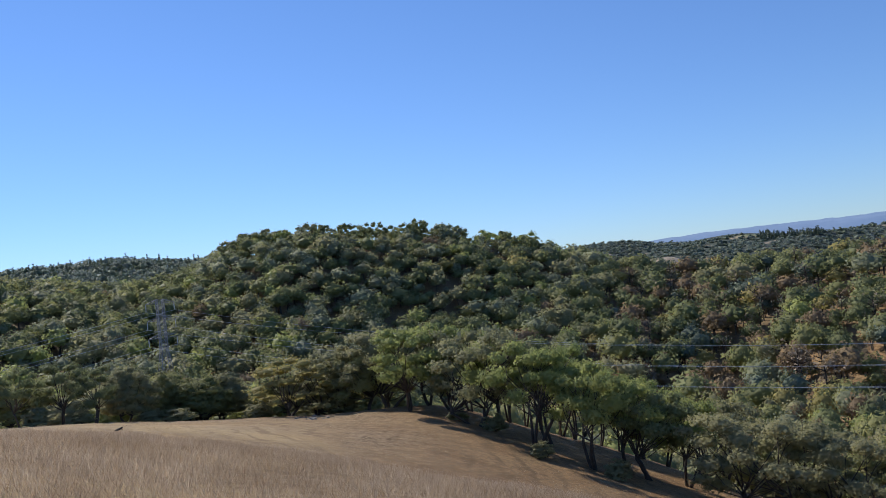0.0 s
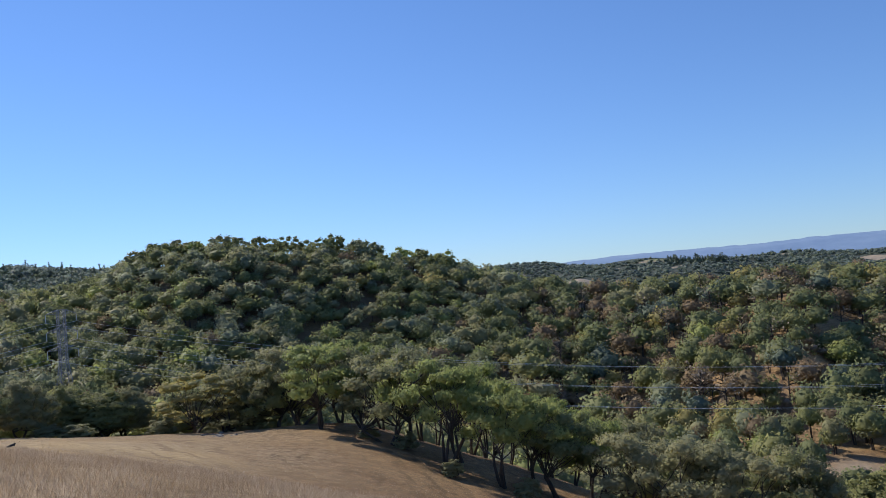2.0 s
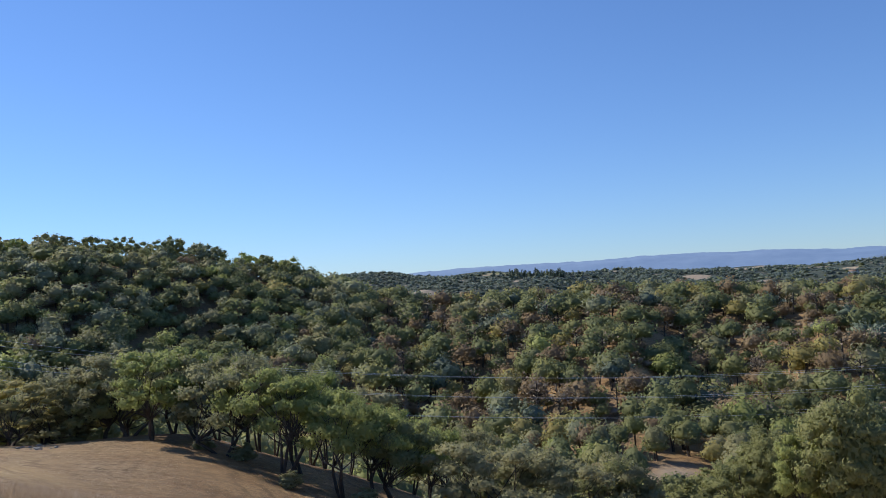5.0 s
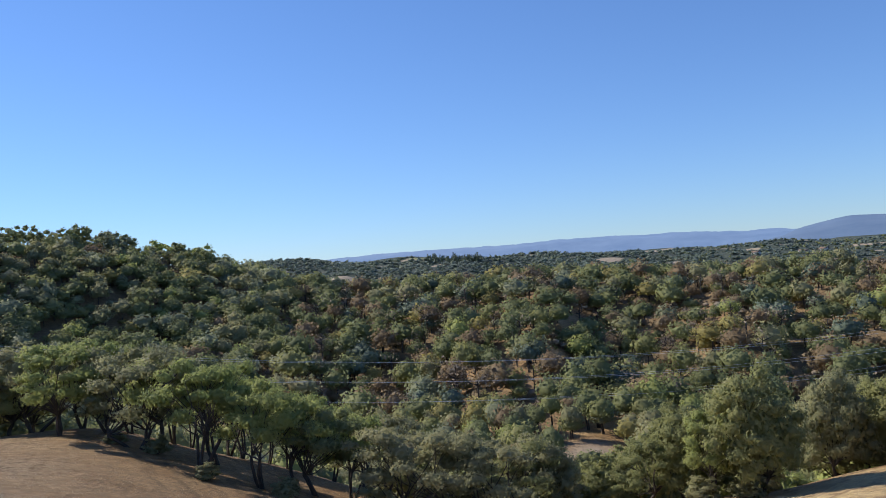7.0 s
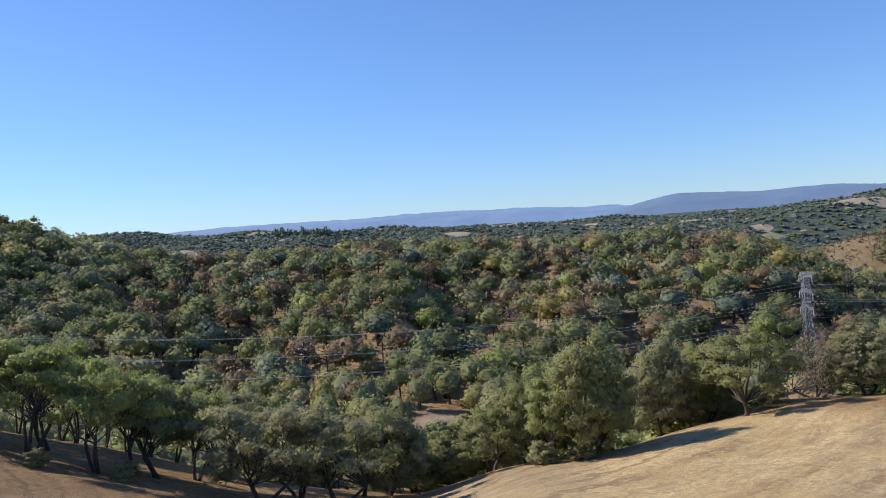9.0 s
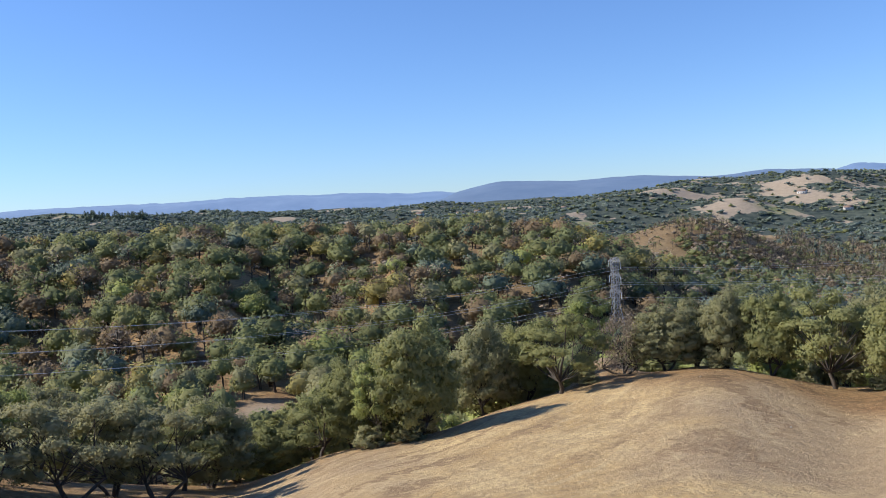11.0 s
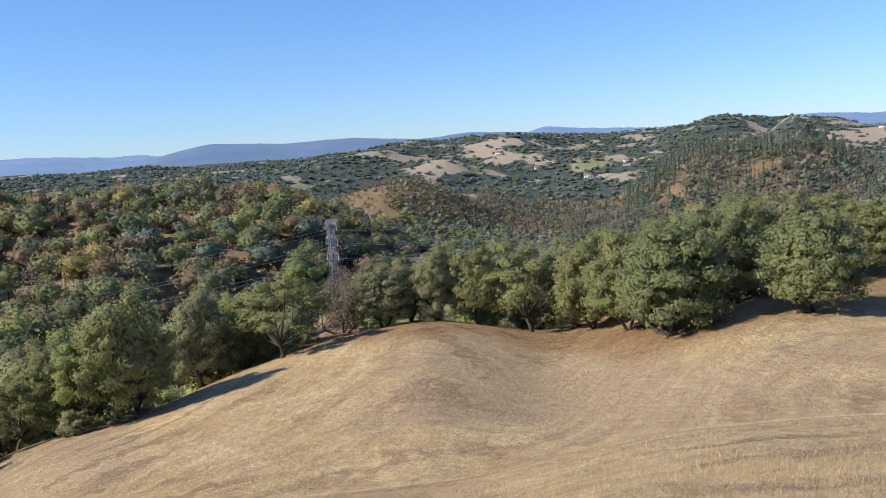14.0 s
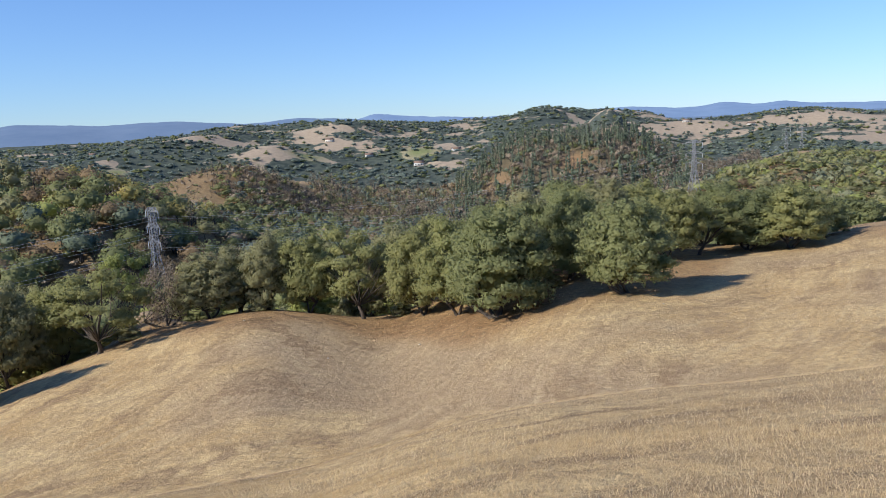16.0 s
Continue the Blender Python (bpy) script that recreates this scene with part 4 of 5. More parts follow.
def far_bare(seed, twigs, size=.03):
    rng = np.random.RandomState(seed)
    s = Soup()
    stem(s, 0, 0, .85, .022, rng.uniform(-.05, .05))
    for k in range(9):
        a, h = rng.uniform(0, math.tau), rng.uniform(.3, .8)
        p0, p1 = np.array([0, 0, h]), np.array([math.cos(a) * .3, math.sin(a) * .3, h + rng.uniform(.1, .28)])
        d = np.array([-math.sin(a), math.cos(a), 0]) * .012
        s.add([p0 - d, p0 + d, p1], [(0, 1, 2)])
        s.add([p0 + [0, 0, -.015], p0 + [0, 0, .015], p1], [(0, 1, 2)])
    trunk = sum(len(t) for t in s.t)
    for k in range(5):
        p = rng.uniform(-.28, .28, 3) + [0, 0, .68]
        d = sphere_dirs(rng, twigs // 5)
        s.add(*sprigs(rng, p + d * .2 * rng.uniform(.4, 1.1, (len(d), 1)), d, size, .8))
    return template(s, trunk)


def far_conifer(seed):
    """A narrow, ragged conifer of stacked clumps."""
    rng = np.random.RandomState(seed)
    s = Soup()
    stem(s, 0, 0, .85, .014)
    for k in range(7):
        h = .16 + .125 * k
        rad = (.15 - .017 * k) * rng.uniform(.7, 1.25)
        p = np.array([*rng.uniform(-.02, .02, 2), h])
        s.add(OCTA[0] * rad * .75 + p, OCTA[1], None, OCTA[0])
        d = sphere_dirs(rng, 8, -.6)
        s.add(*sprigs(rng, p + d * rad * [1, 1, .8], d, .05))
    return template(s, 8)


MID = [far_crown(100 + k, 300, .042, .16 + .06 * (k % 3), 2, ICO2, 18, .44) for k in range(8)]
FAR = [far_crown(200 + k, 300, .046, .14 + .07 * (k % 3)) for k in range(10)]
LIGHT = [far_crown(240 + k, 190, .056, .14 + .07 * (k % 3), 1) for k in range(10)]
CREST = [far_open(280 + k, 15, 200, .045, .36) for k in range(6)]
SHRUB = [far_crown(260 + k, 64, .08, .03, 0, ICO1, 6) for k in range(4)]
DOT = [far_crown(300 + k, 26, .12, .04, 0, OCTA, 6) for k in range(6)]
SPECK = [far_crown(320 + k, 12, .17, .0, 0, OCTA, 4) for k in range(6)]
BARE = [far_bare(400 + k, 70) for k in range(5)]
CONIFER = [far_conifer(500 + k) for k in range(6)]


def scatter(rng, a0, a1, r0, r1, cell):
    """Jittered points of a ring sector, with their bearing and distance."""
    g = np.arange(-r1, r1, cell)
    X, Y = np.meshgrid(g, g)
    X, Y = X.ravel() + rng.uniform(-.75, .75, X.size) * cell, Y.ravel() + rng.uniform(-.75, .75, X.size) * cell
    az, r = np.degrees(np.arctan2(X, Y)), np.hypot(X, Y)
    k = (az > a0) & (az < a1) & (r > r0) & (r < r1)
    return X[k], Y[k], az[k], r[k]


def ring_at(k, az):
    q = ((az + 180) % 360) * 2
    i = int(q) % 720
    return RR[i, k]


def pick(rng, weights):
    names, w = zip(*weights)
    w = np.array(w, float)
    return names[rng.choice(len(names), p=w / w.sum())]


def build_woods():
    rng = np.random.RandomState(11)
    # the valley floor between the near oaks and the opposite slope
    w = Wood()
    X, Y, A, R = scatter(rng, -33, 106, 118, 232, 7.0)
    Z, N = ground(X, Y), vnoise(X, Y, 38, 31)
    for x, y, z, a, r, q in zip(X, Y, Z, A, R, N):
        e = float(edge_r(np.array([a]))[0])
        if r < e + 42 or q < -.7 or blob(a, r, 30.5, 197, 2.8, 12) > .3 or a > 96 and r < 160:
            continue
        slot = pick(rng, [("blue", .8), ("olive", 3), ("grey", 2.4), ("dark", 3), ("bright", .8), ("brown", .6), ("yellow", .4)])
        h = rng.uniform(7, 11) * (.45 if 28.5 < a < 34.2 and r < 196 else 1)
        w.add(MID[rng.randint(7)], (x, y, z), (rng.uniform(7, 10), h), rng.uniform(0, 6.28), slot)
    w.finish("valley_oaks", "green oak woodland on the valley floor", "oak woods")
    # the wooded ridge opposite
    w = Wood()
    X, Y, A, R = [np.concatenate(c) for c in zip(scatter(rng, -36, 8, 205, 470, 5.5), scatter(rng, 8, 72, 205, 470, 6.5))]
    Z, N, N2 = ground(X, Y), vnoise(X, Y, 55, 32), vnoise(X, Y, 13, 33)
    for x, y, z, a, r, q, q2 in zip(X, Y, Z, A, R, N, N2):
        thin = blob(a, r, 13, 350, 4.5, 45) + blob(a, r, 20, 400, 3, 25) + blob(a, r, 35, 355, 3, 35) + blob(a, r, 49, 370, 3.5, 30) + blob(a, r, 29, 245, 5, 16) + .7 * blob(a, r, 4, 420, 4, 20)
        if r < 232 or r > ring_at(7, a) + 22 or a > 60 and r > 262:
            continue
        burnt = float(smooth(a, 6, 16))
        if rng.rand() < .42 * thin or rng.rand() < (.15 + .35 * burnt) * float(smooth(-q2 + .35 * burnt * q, .2, .6)) + .01 + .08 * burnt:
            # a gap: dry brush and saplings on the bare soil
            for _ in range(5):
                low = rng.uniform(1.2, 4.2)
                bx, by = x + rng.uniform(-4, 4), y + rng.uniform(-4, 4)
                w.add(SHRUB[rng.randint(4)], (bx, by, float(ground(bx, by)[0])), (low * rng.uniform(1, 1.7), low), rng.uniform(0, 6.28), pick(rng, [("brown", 2.4), ("ash", 2.8), ("olive", 1.2), ("grey", 1.2), ("yellow", .5)]))
            continue
        crest = float(smooth(r - ring_at(7, a), -60, -10))
        if -10.5 < a < 3 and r > ring_at(7, a) - 30 and rng.rand() < (.88 if r > ring_at(7, a) + 8 else .62):
            continue
        if burnt < .5:
            slot = pick(rng, [("blue", 2.4), ("olive", 2.6), ("dark", 4.6), ("grey", 2.0), ("bright", .8), ("yellow", .2), ("brown", .3)])
        else:
            hot = (max(0, q + .2) + .5 * float(smooth(a, 44, 52))) * (.3 if r < 300 else 1)
            slot = pick(rng, [("blue", .5 if a < 38 else 0), ("olive", 1.3), ("dark", 6.4), ("grey", 1.0), ("bright", .4), ("yellow", .6 + 1.2 * crest), ("brown", 1.5 + 3.0 * hot), ("ash", 2.7 + 1.8 * hot), ("conifer", .9)])
        k = rng.uniform(.6, 1.3) * (1.1 if r < 290 else 1) * (1.22 if a > 8 else 1.02)
        if r < 290 and rng.rand() < .25:
            continue
        h, wd = 7.6 * k * rng.uniform(.9, 1.15), (8.6 if a > 8 else 9.0) * k * rng.uniform(.85, 1.2)
        if slot == "ash":
            w.add(BARE[rng.randint(5)], (x, y, z), (wd, h), rng.uniform(0, 6.28), slot)
        elif -15 < a < 6 and crest > .6:
            w.add(CREST[rng.randint(6)], (x, y, z), (wd * 1.1, h * 1.25), rng.uniform(0, 6.28), slot)
        elif rng.rand() < .10:
            w.add(SHRUB[rng.randint(4)], (x, y, z), (wd * .7, h * .45), rng.uniform(0, 6.28), slot)
        else:
            w.add((FAR if r < 330 else LIGHT)[rng.randint(10)], (x, y, z), (wd, h), rng.uniform(0, 6.28), slot)
    w.finish("hillside_oaks", "mixed green and scorched oak woods on the ridge", "oak woods")
    # the slope under the far tower
    w = Wood()
    X, Y, A, R = scatter(rng, 60, 107, 262, 640, 6.8)
    Z = ground(X, Y)
    for x, y, z, a, r in zip(X, Y, Z, A, R):
        if r > (ring_at(7, a) + 30 if a > 91 else 640) or math.hypot(x - 423.7, y + 14.8) < 12 or rng.rand() < .12:
            continue
        slot = pick(rng, [("blue", 1), ("olive", 3.6), ("grey", 3.6), ("bright", 1.0), ("dark", 1.5), ("brown", .5)] if a > 84 else [("olive", 1.2), ("grey", 1), ("dark", 4.5), ("haze_blue", 2), ("conifer", 2), ("ash", .8)])
        w.add((LIGHT if r < 440 else DOT)[rng.randint(6)], (x, y, z), (rng.uniform(7, 12), rng.uniform(4, 8)), rng.uniform(0, 6.28), slot)
    w.finish("tower_slope_oaks", "low oak scrub on the slope below the tower", "oak woods")
    # burnt hill, conifer hill, far left ridge
    w = Wood()
    X, Y, A, R = scatter(rng, 52, 73, 440, 740, 5.4)
    Z, N = ground(X, Y), vnoise(X, Y, 60, 34)
    for x, y, z, a, r, q in zip(X, Y, Z, A, R, N):
        dead = a + 4 * q > 60
        if r > 600 and rng.rand() < (.02 if dead else .35):
            continue
        if r < 600:
            w.add(DOT[rng.randint(6)], (x, y, z), (rng.uniform(6, 14), rng.uniform(5, 9)), rng.uniform(0, 6.28), pick(rng, [("brown", .8), ("ash", 1.5), ("olive", 1.2), ("dark", 4), ("haze_blue", 2), ("conifer", 2)]))
        elif rng.rand() < (.62 if dead else .35):
            w.add(BARE[rng.randint(5)], (x, y, z), (6, rng.uniform(5, 9) * (1 if dead else .7)), rng.uniform(0, 6.28), pick(rng, [("ash", 3), ("dark", 2)]))
        else:
            big = 1 if dead else .45
            w.add(DOT[rng.randint(6)], (x, y, z), (rng.uniform(5, 10) * big, rng.uniform(4, 7) * big), rng.uniform(0, 6.28), pick(rng, [("brown", 1.2), ("ash", 3.5), ("olive", .6), ("dark", 1.6)]))
    X, Y, A, R = scatter(rng, 66, 96, 560, 900, 6.1)
    Z, N = ground(X, Y), vnoise(X, Y, 60, 35)
    for x, y, z, a, r, q in zip(X, Y, Z, A, R, N):
        if a < 72 and r < 740 or blob(a, r, 84.3, 760, 1.3, 24) > .4 or blob(a, r, 76.5, 850, 1.6, 60) + blob(a, r, 79, 730, 1.3, 30) > .4 and rng.rand() < .6 or rng.rand() < .08:
            continue
        top = float(smooth(r, 760, 830))
        if a > 76 and a < 92 and rng.rand() < .12 + .38 * top:
            h = rng.uniform(9, 23)
            w.add(CONIFER[rng.randint(6)], (x, y, z), (h * .4 + 5, h), rng.uniform(0, 6.28), "conifer")
        elif rng.rand() < .42:
            w.add(BARE[rng.randint(5)], (x, y, z), (6, rng.uniform(8, 17)), rng.uniform(0, 6.28), "ash")
        else:
            w.add(DOT[rng.randint(6)], (x, y, z), (rng.uniform(7, 11), rng.uniform(6, 10)), rng.uniform(0, 6.28), pick(rng, [("dark", 2), ("ash", 4), ("conifer", 6), ("brown", .3)] if a > 76 else [("dark", 2), ("ash", 1.6), ("grey", 1.5), ("haze_blue", 3), ("conifer", 2), ("brown", .7)]))
    X, Y, A, R = scatter(rng, -37, -4, 560, 925, 7.0)
    Z = ground(X, Y)
    for x, y, z, r in zip(X, Y, Z, R):
        if rng.rand() < .13:
            h = rng.uniform(6, 13)
            w.add(CONIFER[rng.randint(6)], (x, y, z), (h * .55 + 7, h), rng.uniform(0, 6.28), "conifer")
        else:
            w.add(DOT[rng.randint(6)], (x, y, z), (rng.uniform(8, 13), rng.uniform(6, 10)), rng.uniform(0, 6.28), pick(rng, [("haze_blue", 5), ("conifer", 4)]))
    w.finish("hill_trees", "burnt bare trees and dark conifers on farther hills", "woods")
    # the rolling country beyond
    w = Wood()
    X, Y, A, R = scatter(rng, 38, 108, 930, 2150, 14.4)
    Z, D = ground(X, Y), far_density(X, Y, A, R)
    for x, y, z, a, r, d in zip(X, Y, Z, A, R, D):
        if d < 0 and rng.rand() < .82 or d > 0 and rng.rand() < .2:
            continue
        s = rng.uniform(7, 18)
        w.add(SPECK[rng.randint(6)], (x, y, z - .6), (s, rng.uniform(4, 7.5)), rng.uniform(0, 6.28), pick(rng, [("haze_blue", 6), ("dark", 2), ("conifer", 1)]))
    X, Y, A, R = scatter(rng, -2, 40, 960, 1780, 10.4)
    Z, D = ground(X, Y), far_density(X, Y, A, R)
    for x, y, z, a, r, d in zip(X, Y, Z, A, R, D):
        if d < .1 or rng.rand() < .15 or blob(a, r, 15, 1190, .9, 45) > .3:
            continue
        s = rng.uniform(8, 16)
        w.add(SPECK[rng.randint(6)], (x, y, z - .8), (s, rng.uniform(4, 8)), rng.uniform(0, 6.28), pick(rng, [("haze_blue", 6), ("conifer", 3)]))
    grove = [(rng.uniform(20.9, 24.6), 1490 + rng.uniform(-40, 40), rng.uniform(6, 13) + (4 if rng.rand() < .2 else 0)) for k in range(80)]
    for az, r, h in grove + [(82.0, 1900, 17), (81.7, 1900, 14), (82.4, 1910, 13), (82.2, 1890, 12)]:
        w.add(CONIFER[rng.randint(6)], tuple(spot(az, r)), (h * 1.1 + 12, h), az, "conifer")
    w.finish("far_trees", "scattered dark oaks on the rolling golden hills", "far woods")


build_woods()


# ---------------------------------------------------------------- power line
def build_pylon(name, at, turn, high=27.0, label="", top=.95):
    """A lattice tower: legs, bracing, three pairs of arms with insulators. Arms along local x."""
    tower = new(name)
    tower.matrix_basis = Matrix.Translation(at) @ pose(0, 0, 0, 0, 0, turn)
    waist = high * 0.46

    def half(z):
        return 2.6 + (0.95 - 2.6) * z / waist if z < waist else .95 + (top - .95) * (z - waist) / (high - waist)

    levels = [0, waist * .3, waist * .56, waist * .78, waist]
    z = waist
    while z < high - 1.2:
        z += (high - waist) / 8
        levels.append(min(z, high))
    corners = [(1, 1), (-1, 1), (-1, -1), (1, -1)]
    for cx, cy in corners:
        leg = Soup()
        leg.tube([(cx * half(a), cy * half(a), a) for a in levels], [.125] * len(levels), 4)
        part("leg", leg.mesh("tower_leg", STEEL), tower)
    brace = Soup()
    for a, b in zip(levels, levels[1:]):
        for k in range(4):
            (x0, y0), (x1, y1) = corners[k], corners[(k + 1) % 4]
            brace.bar((x0 * half(a), y0 * half(a), a), (x1 * half(b), y1 * half(b), b), .095)
            brace.bar((x1 * half(a), y1 * half(a), a), (x0 * half(b), y0 * half(b), b), .095)
            brace.bar((x0 * half(b), y0 * half(b), b), (x1 * half(b), y1 * half(b), b), .095)
    part("bracing", brace.mesh("tower_bracing", STEEL), tower)
    tips = []
    for z in (high - 1.2, high - 6.4, high - 11.6):
        for side in (-1, 1):
            arm = Soup()
            tip = (side * 4.3, 0, z)
            for y in (-.95, .95):
                y = math.copysign(half(z), y)
                arm.bar((side * half(z), y, z), tip, .13)
                arm.bar((side * half(z), y, z + 1.2), tip, .11)
                arm.bar((side * 2.3, y * .6, z), (side * half(z), y, z + 1.2), .08)
            arm.bar((side * 2.3, -.57, z), (side * 2.3, .57, z), .08)
            crossarm = part("crossarm", arm.mesh("tower_arm", STEEL), tower)
            ins = Soup()
            zs = [z - .1 - .18 * k for k in range(13)]
            ins.tube([(side * 4.25, 0, q) for q in zs], [.09 if k % 2 else .17 for k in range(13)], 8)
            part("insulator", ins.mesh("tower_insulator", PORCELAIN), crossarm)
            tips.append(tower.matrix_basis @ Vector((side * 4.25, 0, z - 2.4)))
    tagged(tower, label, "pylon", "pylons of the power line")
    return tips


def dropped(p, z):
    return Vector((p.x, p.y, z))


T0, T1, T2, T3 = spot(-19.1, 263), spot(55.7, 288), spot(92.0, 424), spot(97.6, 985)
T0, T1, T2 = dropped(T0, -23.1), dropped(T1, -47.2), dropped(T2, -37.4)
for base in (T0, T1, T2):
    base.z = min(base.z, float(ground(base.x, base.y)[0]))
TW = Vector((-330, 120, -40))


def bearing(a, b):
    return math.degrees(math.atan2(b.x - a.x, b.y - a.y))


def arms_turn(prev, here, after):
    """The turn that sets the arms across the line."""
    d = (here - prev).normalized() + (after - here).normalized()
    return -math.degrees(math.atan2(d.x, d.y))


WORD = "grey galvanised lattice power pylon among oaks"
tips = [
    build_pylon("power_pylon", TW, -75, 27, WORD),
    build_pylon("power_pylon", T0, 38, 3.95 - T0.z, WORD),
    build_pylon("power_pylon", T1, arms_turn(T0, T1, T2), -20.3 - T1.z, WORD),
    build_pylon("power_pylon", T2, arms_turn(T1, T2, T3), -10.5 - T2.z, "grey lattice power pylon on a bare knoll", .5),
    build_pylon("power_pylon", T3, arms_turn(T2, T3, T3 + (T3 - T2)), 26, "far lattice power pylon on the ridge", .5),
    build_pylon("power_pylon", spot(98.5, 1000), arms_turn(T2, T3, T3 + (T3 - T2)), 26, "far lattice power pylon on the ridge", .5),
    build_pylon("power_pylon", spot(37.45, 1000), -20, 27, "far lattice power pylon above dark trees", .5),
]


def build_cable(a, b, sag, thick):
    s = Soup()
    pts = [a.lerp(b, k / 24) - Vector((0, 0, sag * 4 * (k / 24) * (1 - k / 24))) for k in range(25)]
    s.tube(pts, [thick] * 25, 4)
    tagged(new("power_cable", s.mesh("cable", CABLE, smooth=True)), "thin grey overhead cable strung between pylons", "cable", "power line cables")


for (p, q, sag, thick) in ((0, 1, 8, .06), (1, 2, 12, .042), (2, 3, 7, .032), (3, 4, 16, .04)):
    for k in range(6):
        build_cable(tips[p][k], tips[q][k], sag, thick)


# ---------------------------------------------------------------- dry grass
def build_grass(name, stuff, label, seed, rows):
    rng = np.random.RandomState(seed)
    blades = Soup()
    for n, r0, r1, a0, a1, h0, h1, w in rows:
        r = np.sqrt(rng.uniform(r0 * r0, r1 * r1, n))
        a = np.radians(rng.uniform(a0, a1, n) + rng.normal(size=n) * 3)
        x, y = r * np.sin(a), r * np.cos(a)
        k = .6 * vnoise(x, y, 1.3, 41) + .4 * vnoise(x, y, 5, 42) + rng.uniform(-.5, .9, n) > -.5
        x, y = x[k], y[k]
        n = len(x)
        z = ground(x, y) - .03
        h = rng.uniform(h0, h1, n) * (1 + .35 * vnoise(x, y, 3.1, 43))
        t = rng.uniform(0, 6.28, n)
        lean = rng.normal(size=(2, n)) * .5 * h
        base = np.stack([x, y, z], 1)
        side = np.stack([np.cos(t) * w, np.sin(t) * w, t * 0], 1)
        tip = base + np.stack([lean[0], lean[1], h], 1)
        blades.add(np.stack([base - side, base + side, tip], 1).reshape(-1, 3), np.arange(3 * n).reshape(-1, 3))
    tagged(new(name, blades.mesh(name, stuff)), label, "dry grass", kind="stuff")


build_grass("dry_grass", STRAW, "straw-coloured dry grass on the slope", 77, [(90000, 5, 14, 40, 108, .05, .15, .003), (160000, 12, 30, 14, 108, .04, .12, .0045), (40000, 28, 60, 14, 108, .04, .10, .007), (18000, 55, 104, 14, 108, .05, .14, .012)])
build_grass("dry_weeds_backlit", WEED_BACKLIT, "dry weed and grass stalks, browned as if backlit", 78, [(115000, 12, 44, -35, 16, .1, .34, .0075), (25000, 40, 70, -35, 16, .04, .12, .01), (9000, 60, 104, -35, 10, .05, .14, .012)])


build_grass("dry_tufts", TUFT, "dark brown dry tufts scattered over the slope", 79, [(24000, 16, 60, -30, 106, .03, .08, .03), (16000, 50, 98, -30, 106, .04, .09, .07)])


# ---------------------------------------------------------------- small things
def way(az, el, r):
    a, e = radians(az), radians(el)
    return Vector((r * math.sin(a), r * math.cos(a), EYE + r * math.tan(e)))


def build_dead_limb(tree):
    """A leafless crooked limb that stands out of an oak."""
    back = tree.matrix_basis.inverted()
    pts = [way(2.5, -8.9, 86), way(1.5, -8.0, 84.5), way(1.7, -7.0, 83.5), way(2.3, -6.75, 83), way(2.9, -6.6, 83), way(3.5, -6.15, 83), way(3.9, -5.6, 83), way(4.05, -5.2, 83), way(3.82, -4.85, 83.2)]
    s = Soup()
    s.tube(pts, [.2, .18, .16, .14, .12, .10, .085, .065, .04], 7)
    s.tube([pts[3], way(2.6, -6.3, 83.2), way(2.5, -5.9, 83.4)], [.07, .05, .03], 5)
    me = s.mesh("dead_limb", BARK, smooth=True)
    me.transform(back)
    part("dead_limb", me, tree, "leafless crooked limb")


build_dead_limb(dead_oak)


def build_rock(at, size, seed):
    rng = np.random.RandomState(seed)
    bm = bmesh.new()
    bmesh.ops.create_icosphere(bm, subdivisions=2, radius=size)
    off = Vector(rng.uniform(-9, 9, 3))
    for v in bm.verts:
        v.co *= 1 + .35 * noise.noise(v.co / size * 1.3 + off)
        v.co.z *= .6
    me = bpy.data.meshes.new("rock")
    bm.to_mesh(me)
    bm.free()
    me.materials.append(STONE)
    ob = new("rock", me)
    ob.location = at + Vector((0, 0, size * .15))
    tagged(ob, "small pale weathered rock in the dry grass", "rock", "rocks on the slope")


rng = np.random.RandomState(91)
for k in range(16):
    build_rock(spot(-10 + rng.normal() * .7, 92 + rng.normal() * 2.0), rng.uniform(.10, .26), k)
for az, r in ((61, 88), (66.5, 70), (73, 72), (90, 70)):
    build_rock(spot(az, r), rng.uniform(.07, .13), 40 + int(az))


# a log form put in for a small dark thing of unknown kind
def build_dark_shape(at):
    s = Soup()
    s.tube([(-.5, 0, .12), (-.2, .03, .2), (.15, 0, .3), (.42, -.05, .46)], [.12, .14, .13, .09], 8)
    s.tube([(.15, 0, .3), (.3, .2, .2), (.4, .32, .08)], [.07, .06, .04], 6)
    s.tube([(-.2, .03, .2), (-.3, -.2, .1), (-.36, -.3, .02)], [.07, .05, .04], 6)
    ob = new("dark_shape", s.mesh("dark_shape", DARK_SHAPE, smooth=True))
    ob.matrix_basis = Matrix.Translation(at) @ pose(0, 0, 0, 0, 0, 25) @ Matrix.Diagonal((.62, .62, .62, 1))
    tagged(ob, "small dark log-like shape in the dry grass", "log")


build_dark_shape(spot(-22.26, 68))


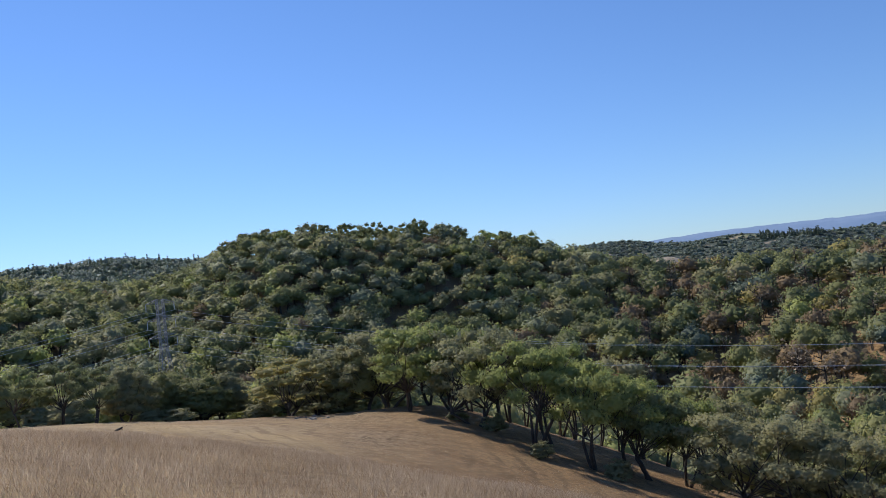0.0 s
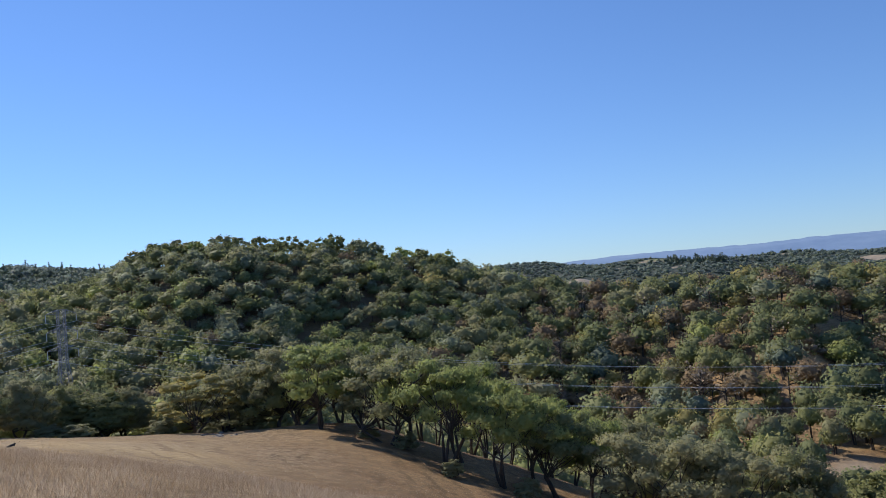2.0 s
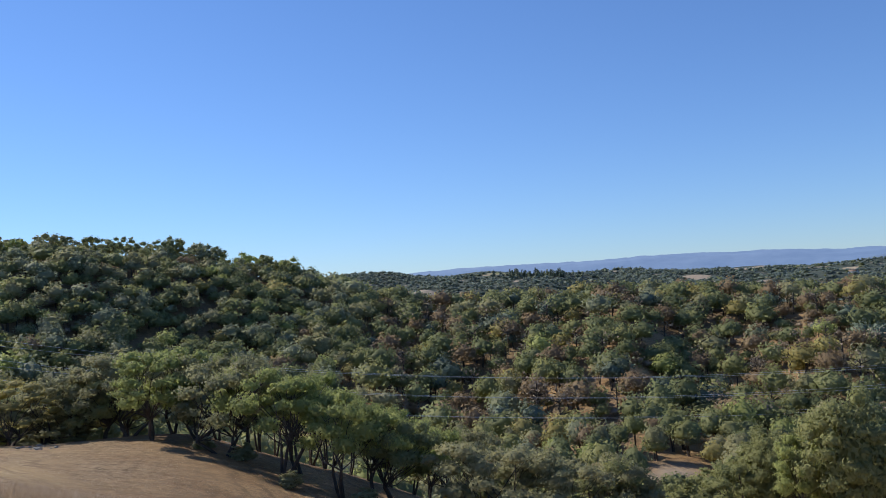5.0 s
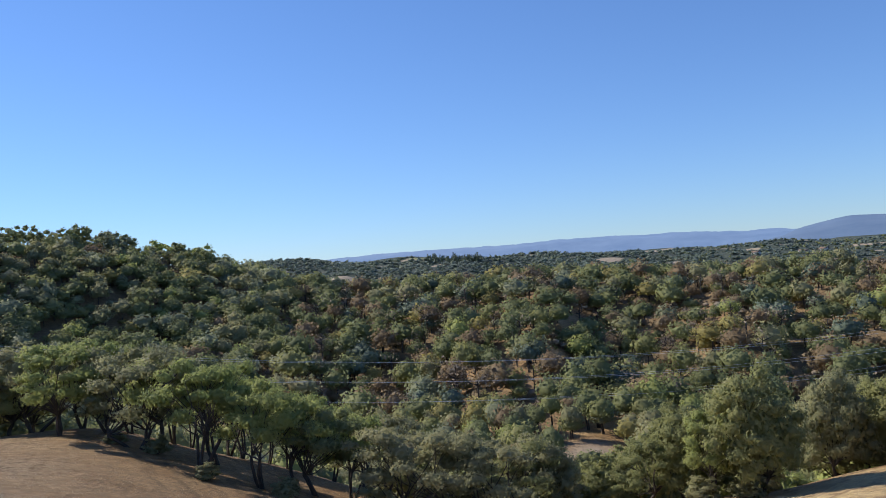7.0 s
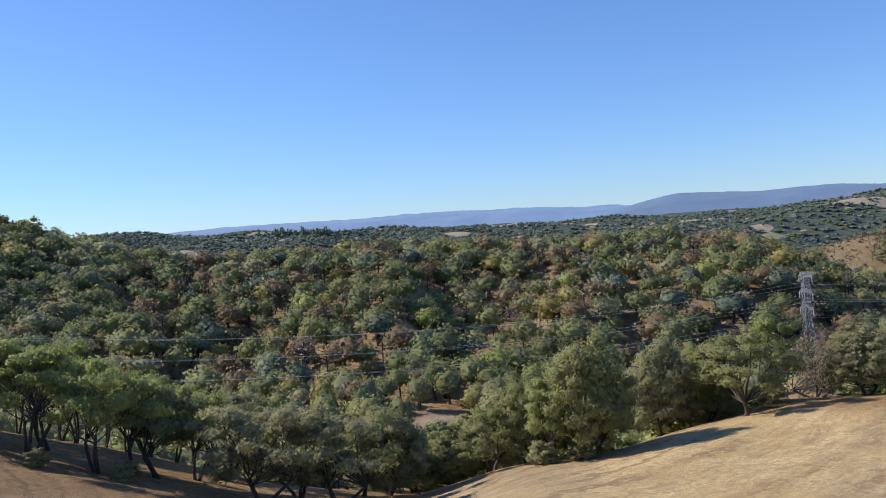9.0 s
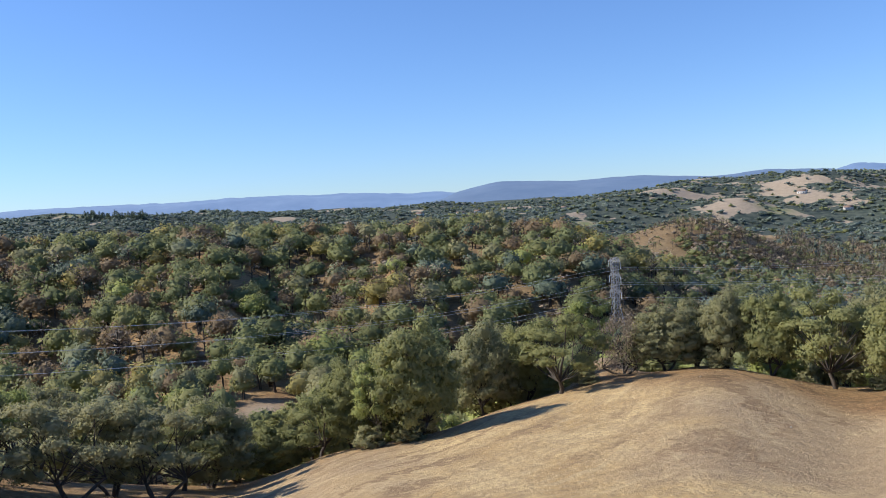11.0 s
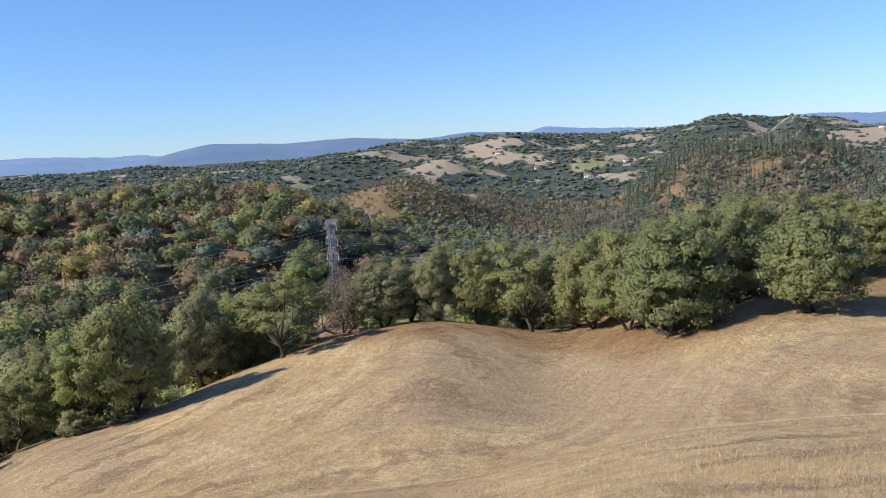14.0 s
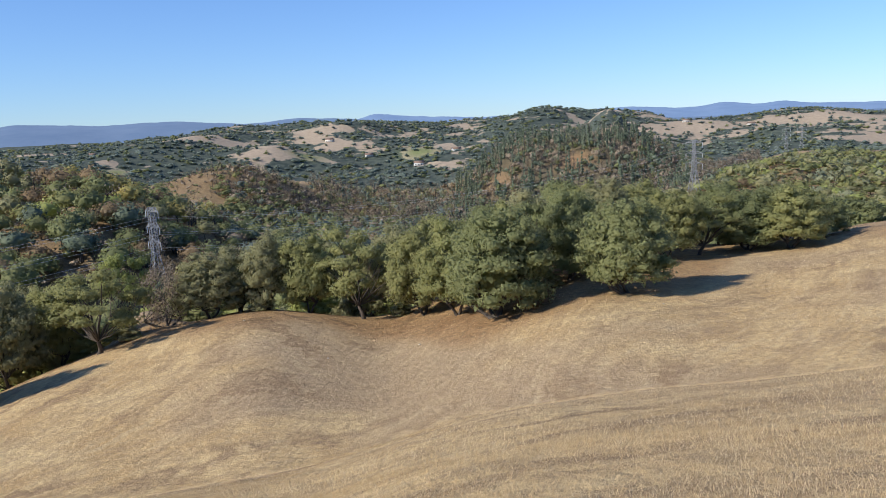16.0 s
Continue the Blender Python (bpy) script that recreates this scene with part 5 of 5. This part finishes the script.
def build_house(az, r, w, d, h, turn):
    """A far white house: walls, gable roof, windows."""
    at = spot(az, r)
    house = new("house")
    house.matrix_basis = Matrix.Translation(at - Vector((0, 0, .5))) @ pose(0, 0, 0, 0, 0, turn)
    x, y = w / 2, d / 2
    box = [(-x, -y, 0), (x, -y, 0), (x, y, 0), (-x, y, 0), (-x, -y, h), (x, -y, h), (x, y, h), (-x, y, h), (-x, 0, h + d * .3), (x, 0, h + d * .3)]
    part("wall", mesh_of("house_wall", box, (np.array([(4, 7, 8), (5, 9, 6)]), np.array([(0, 1, 5, 4), (1, 2, 6, 5), (2, 3, 7, 6), (3, 0, 4, 7), (3, 2, 1, 0)])), WHITEWASH), house)
    o, up = .5, d * .3
    roof = []
    for s in (-1, 1):
        roof += [(-x - o, s * (y + o), h - o * .5), (x + o, s * (y + o), h - o * .5), (x + o, 0, h + up + .12), (-x - o, 0, h + up + .12)]
    roof += [(a, b, c + .2) for a, b, c in roof]
    q = []
    for k in (0, 4):
        q += [(k, k + 1, k + 2, k + 3), (k + 8, k + 9, k + 10, k + 11)] + [(k + i, k + (i + 1) % 4, k + 8 + (i + 1) % 4, k + 8 + i) for i in range(4)]
    part("roof", mesh_of("house_roof", roof, np.array(q), ROOFING), house)
    for k in range(3):
        cx = (k - 1) * w * .3
        v = [(cx + sx * .7, -y - .04 + sy * .08, 1.1 + sz * 1.3) for sx in (-1, 1) for sy in (0, 1) for sz in (0, 1)]
        part("window", mesh_of("house_window", v, np.array([(0, 1, 3, 2), (4, 6, 7, 5), (0, 4, 5, 1), (2, 3, 7, 6), (1, 5, 7, 3), (0, 2, 6, 4)]), PANE), house)
    tagged(house, "small white house among trees on the far hills", "house", "houses on the far hills")


for k, (az, r, w) in enumerate(((42.6, 1520, 14), (45.4, 1580, 16), (46.6, 1600, 12), (52.5, 1650, 13), (66.0, 1120, 12), (67.6, 1500, 14), (70.2, 1350, 12), (73.6, 1120, 13), (76.2, 1330, 14), (91.5, 1700, 14), (95.5, 1650, 13))):
    build_house(az, r, w, 8, 4.2, -az + (k * 37) % 60 - 30)
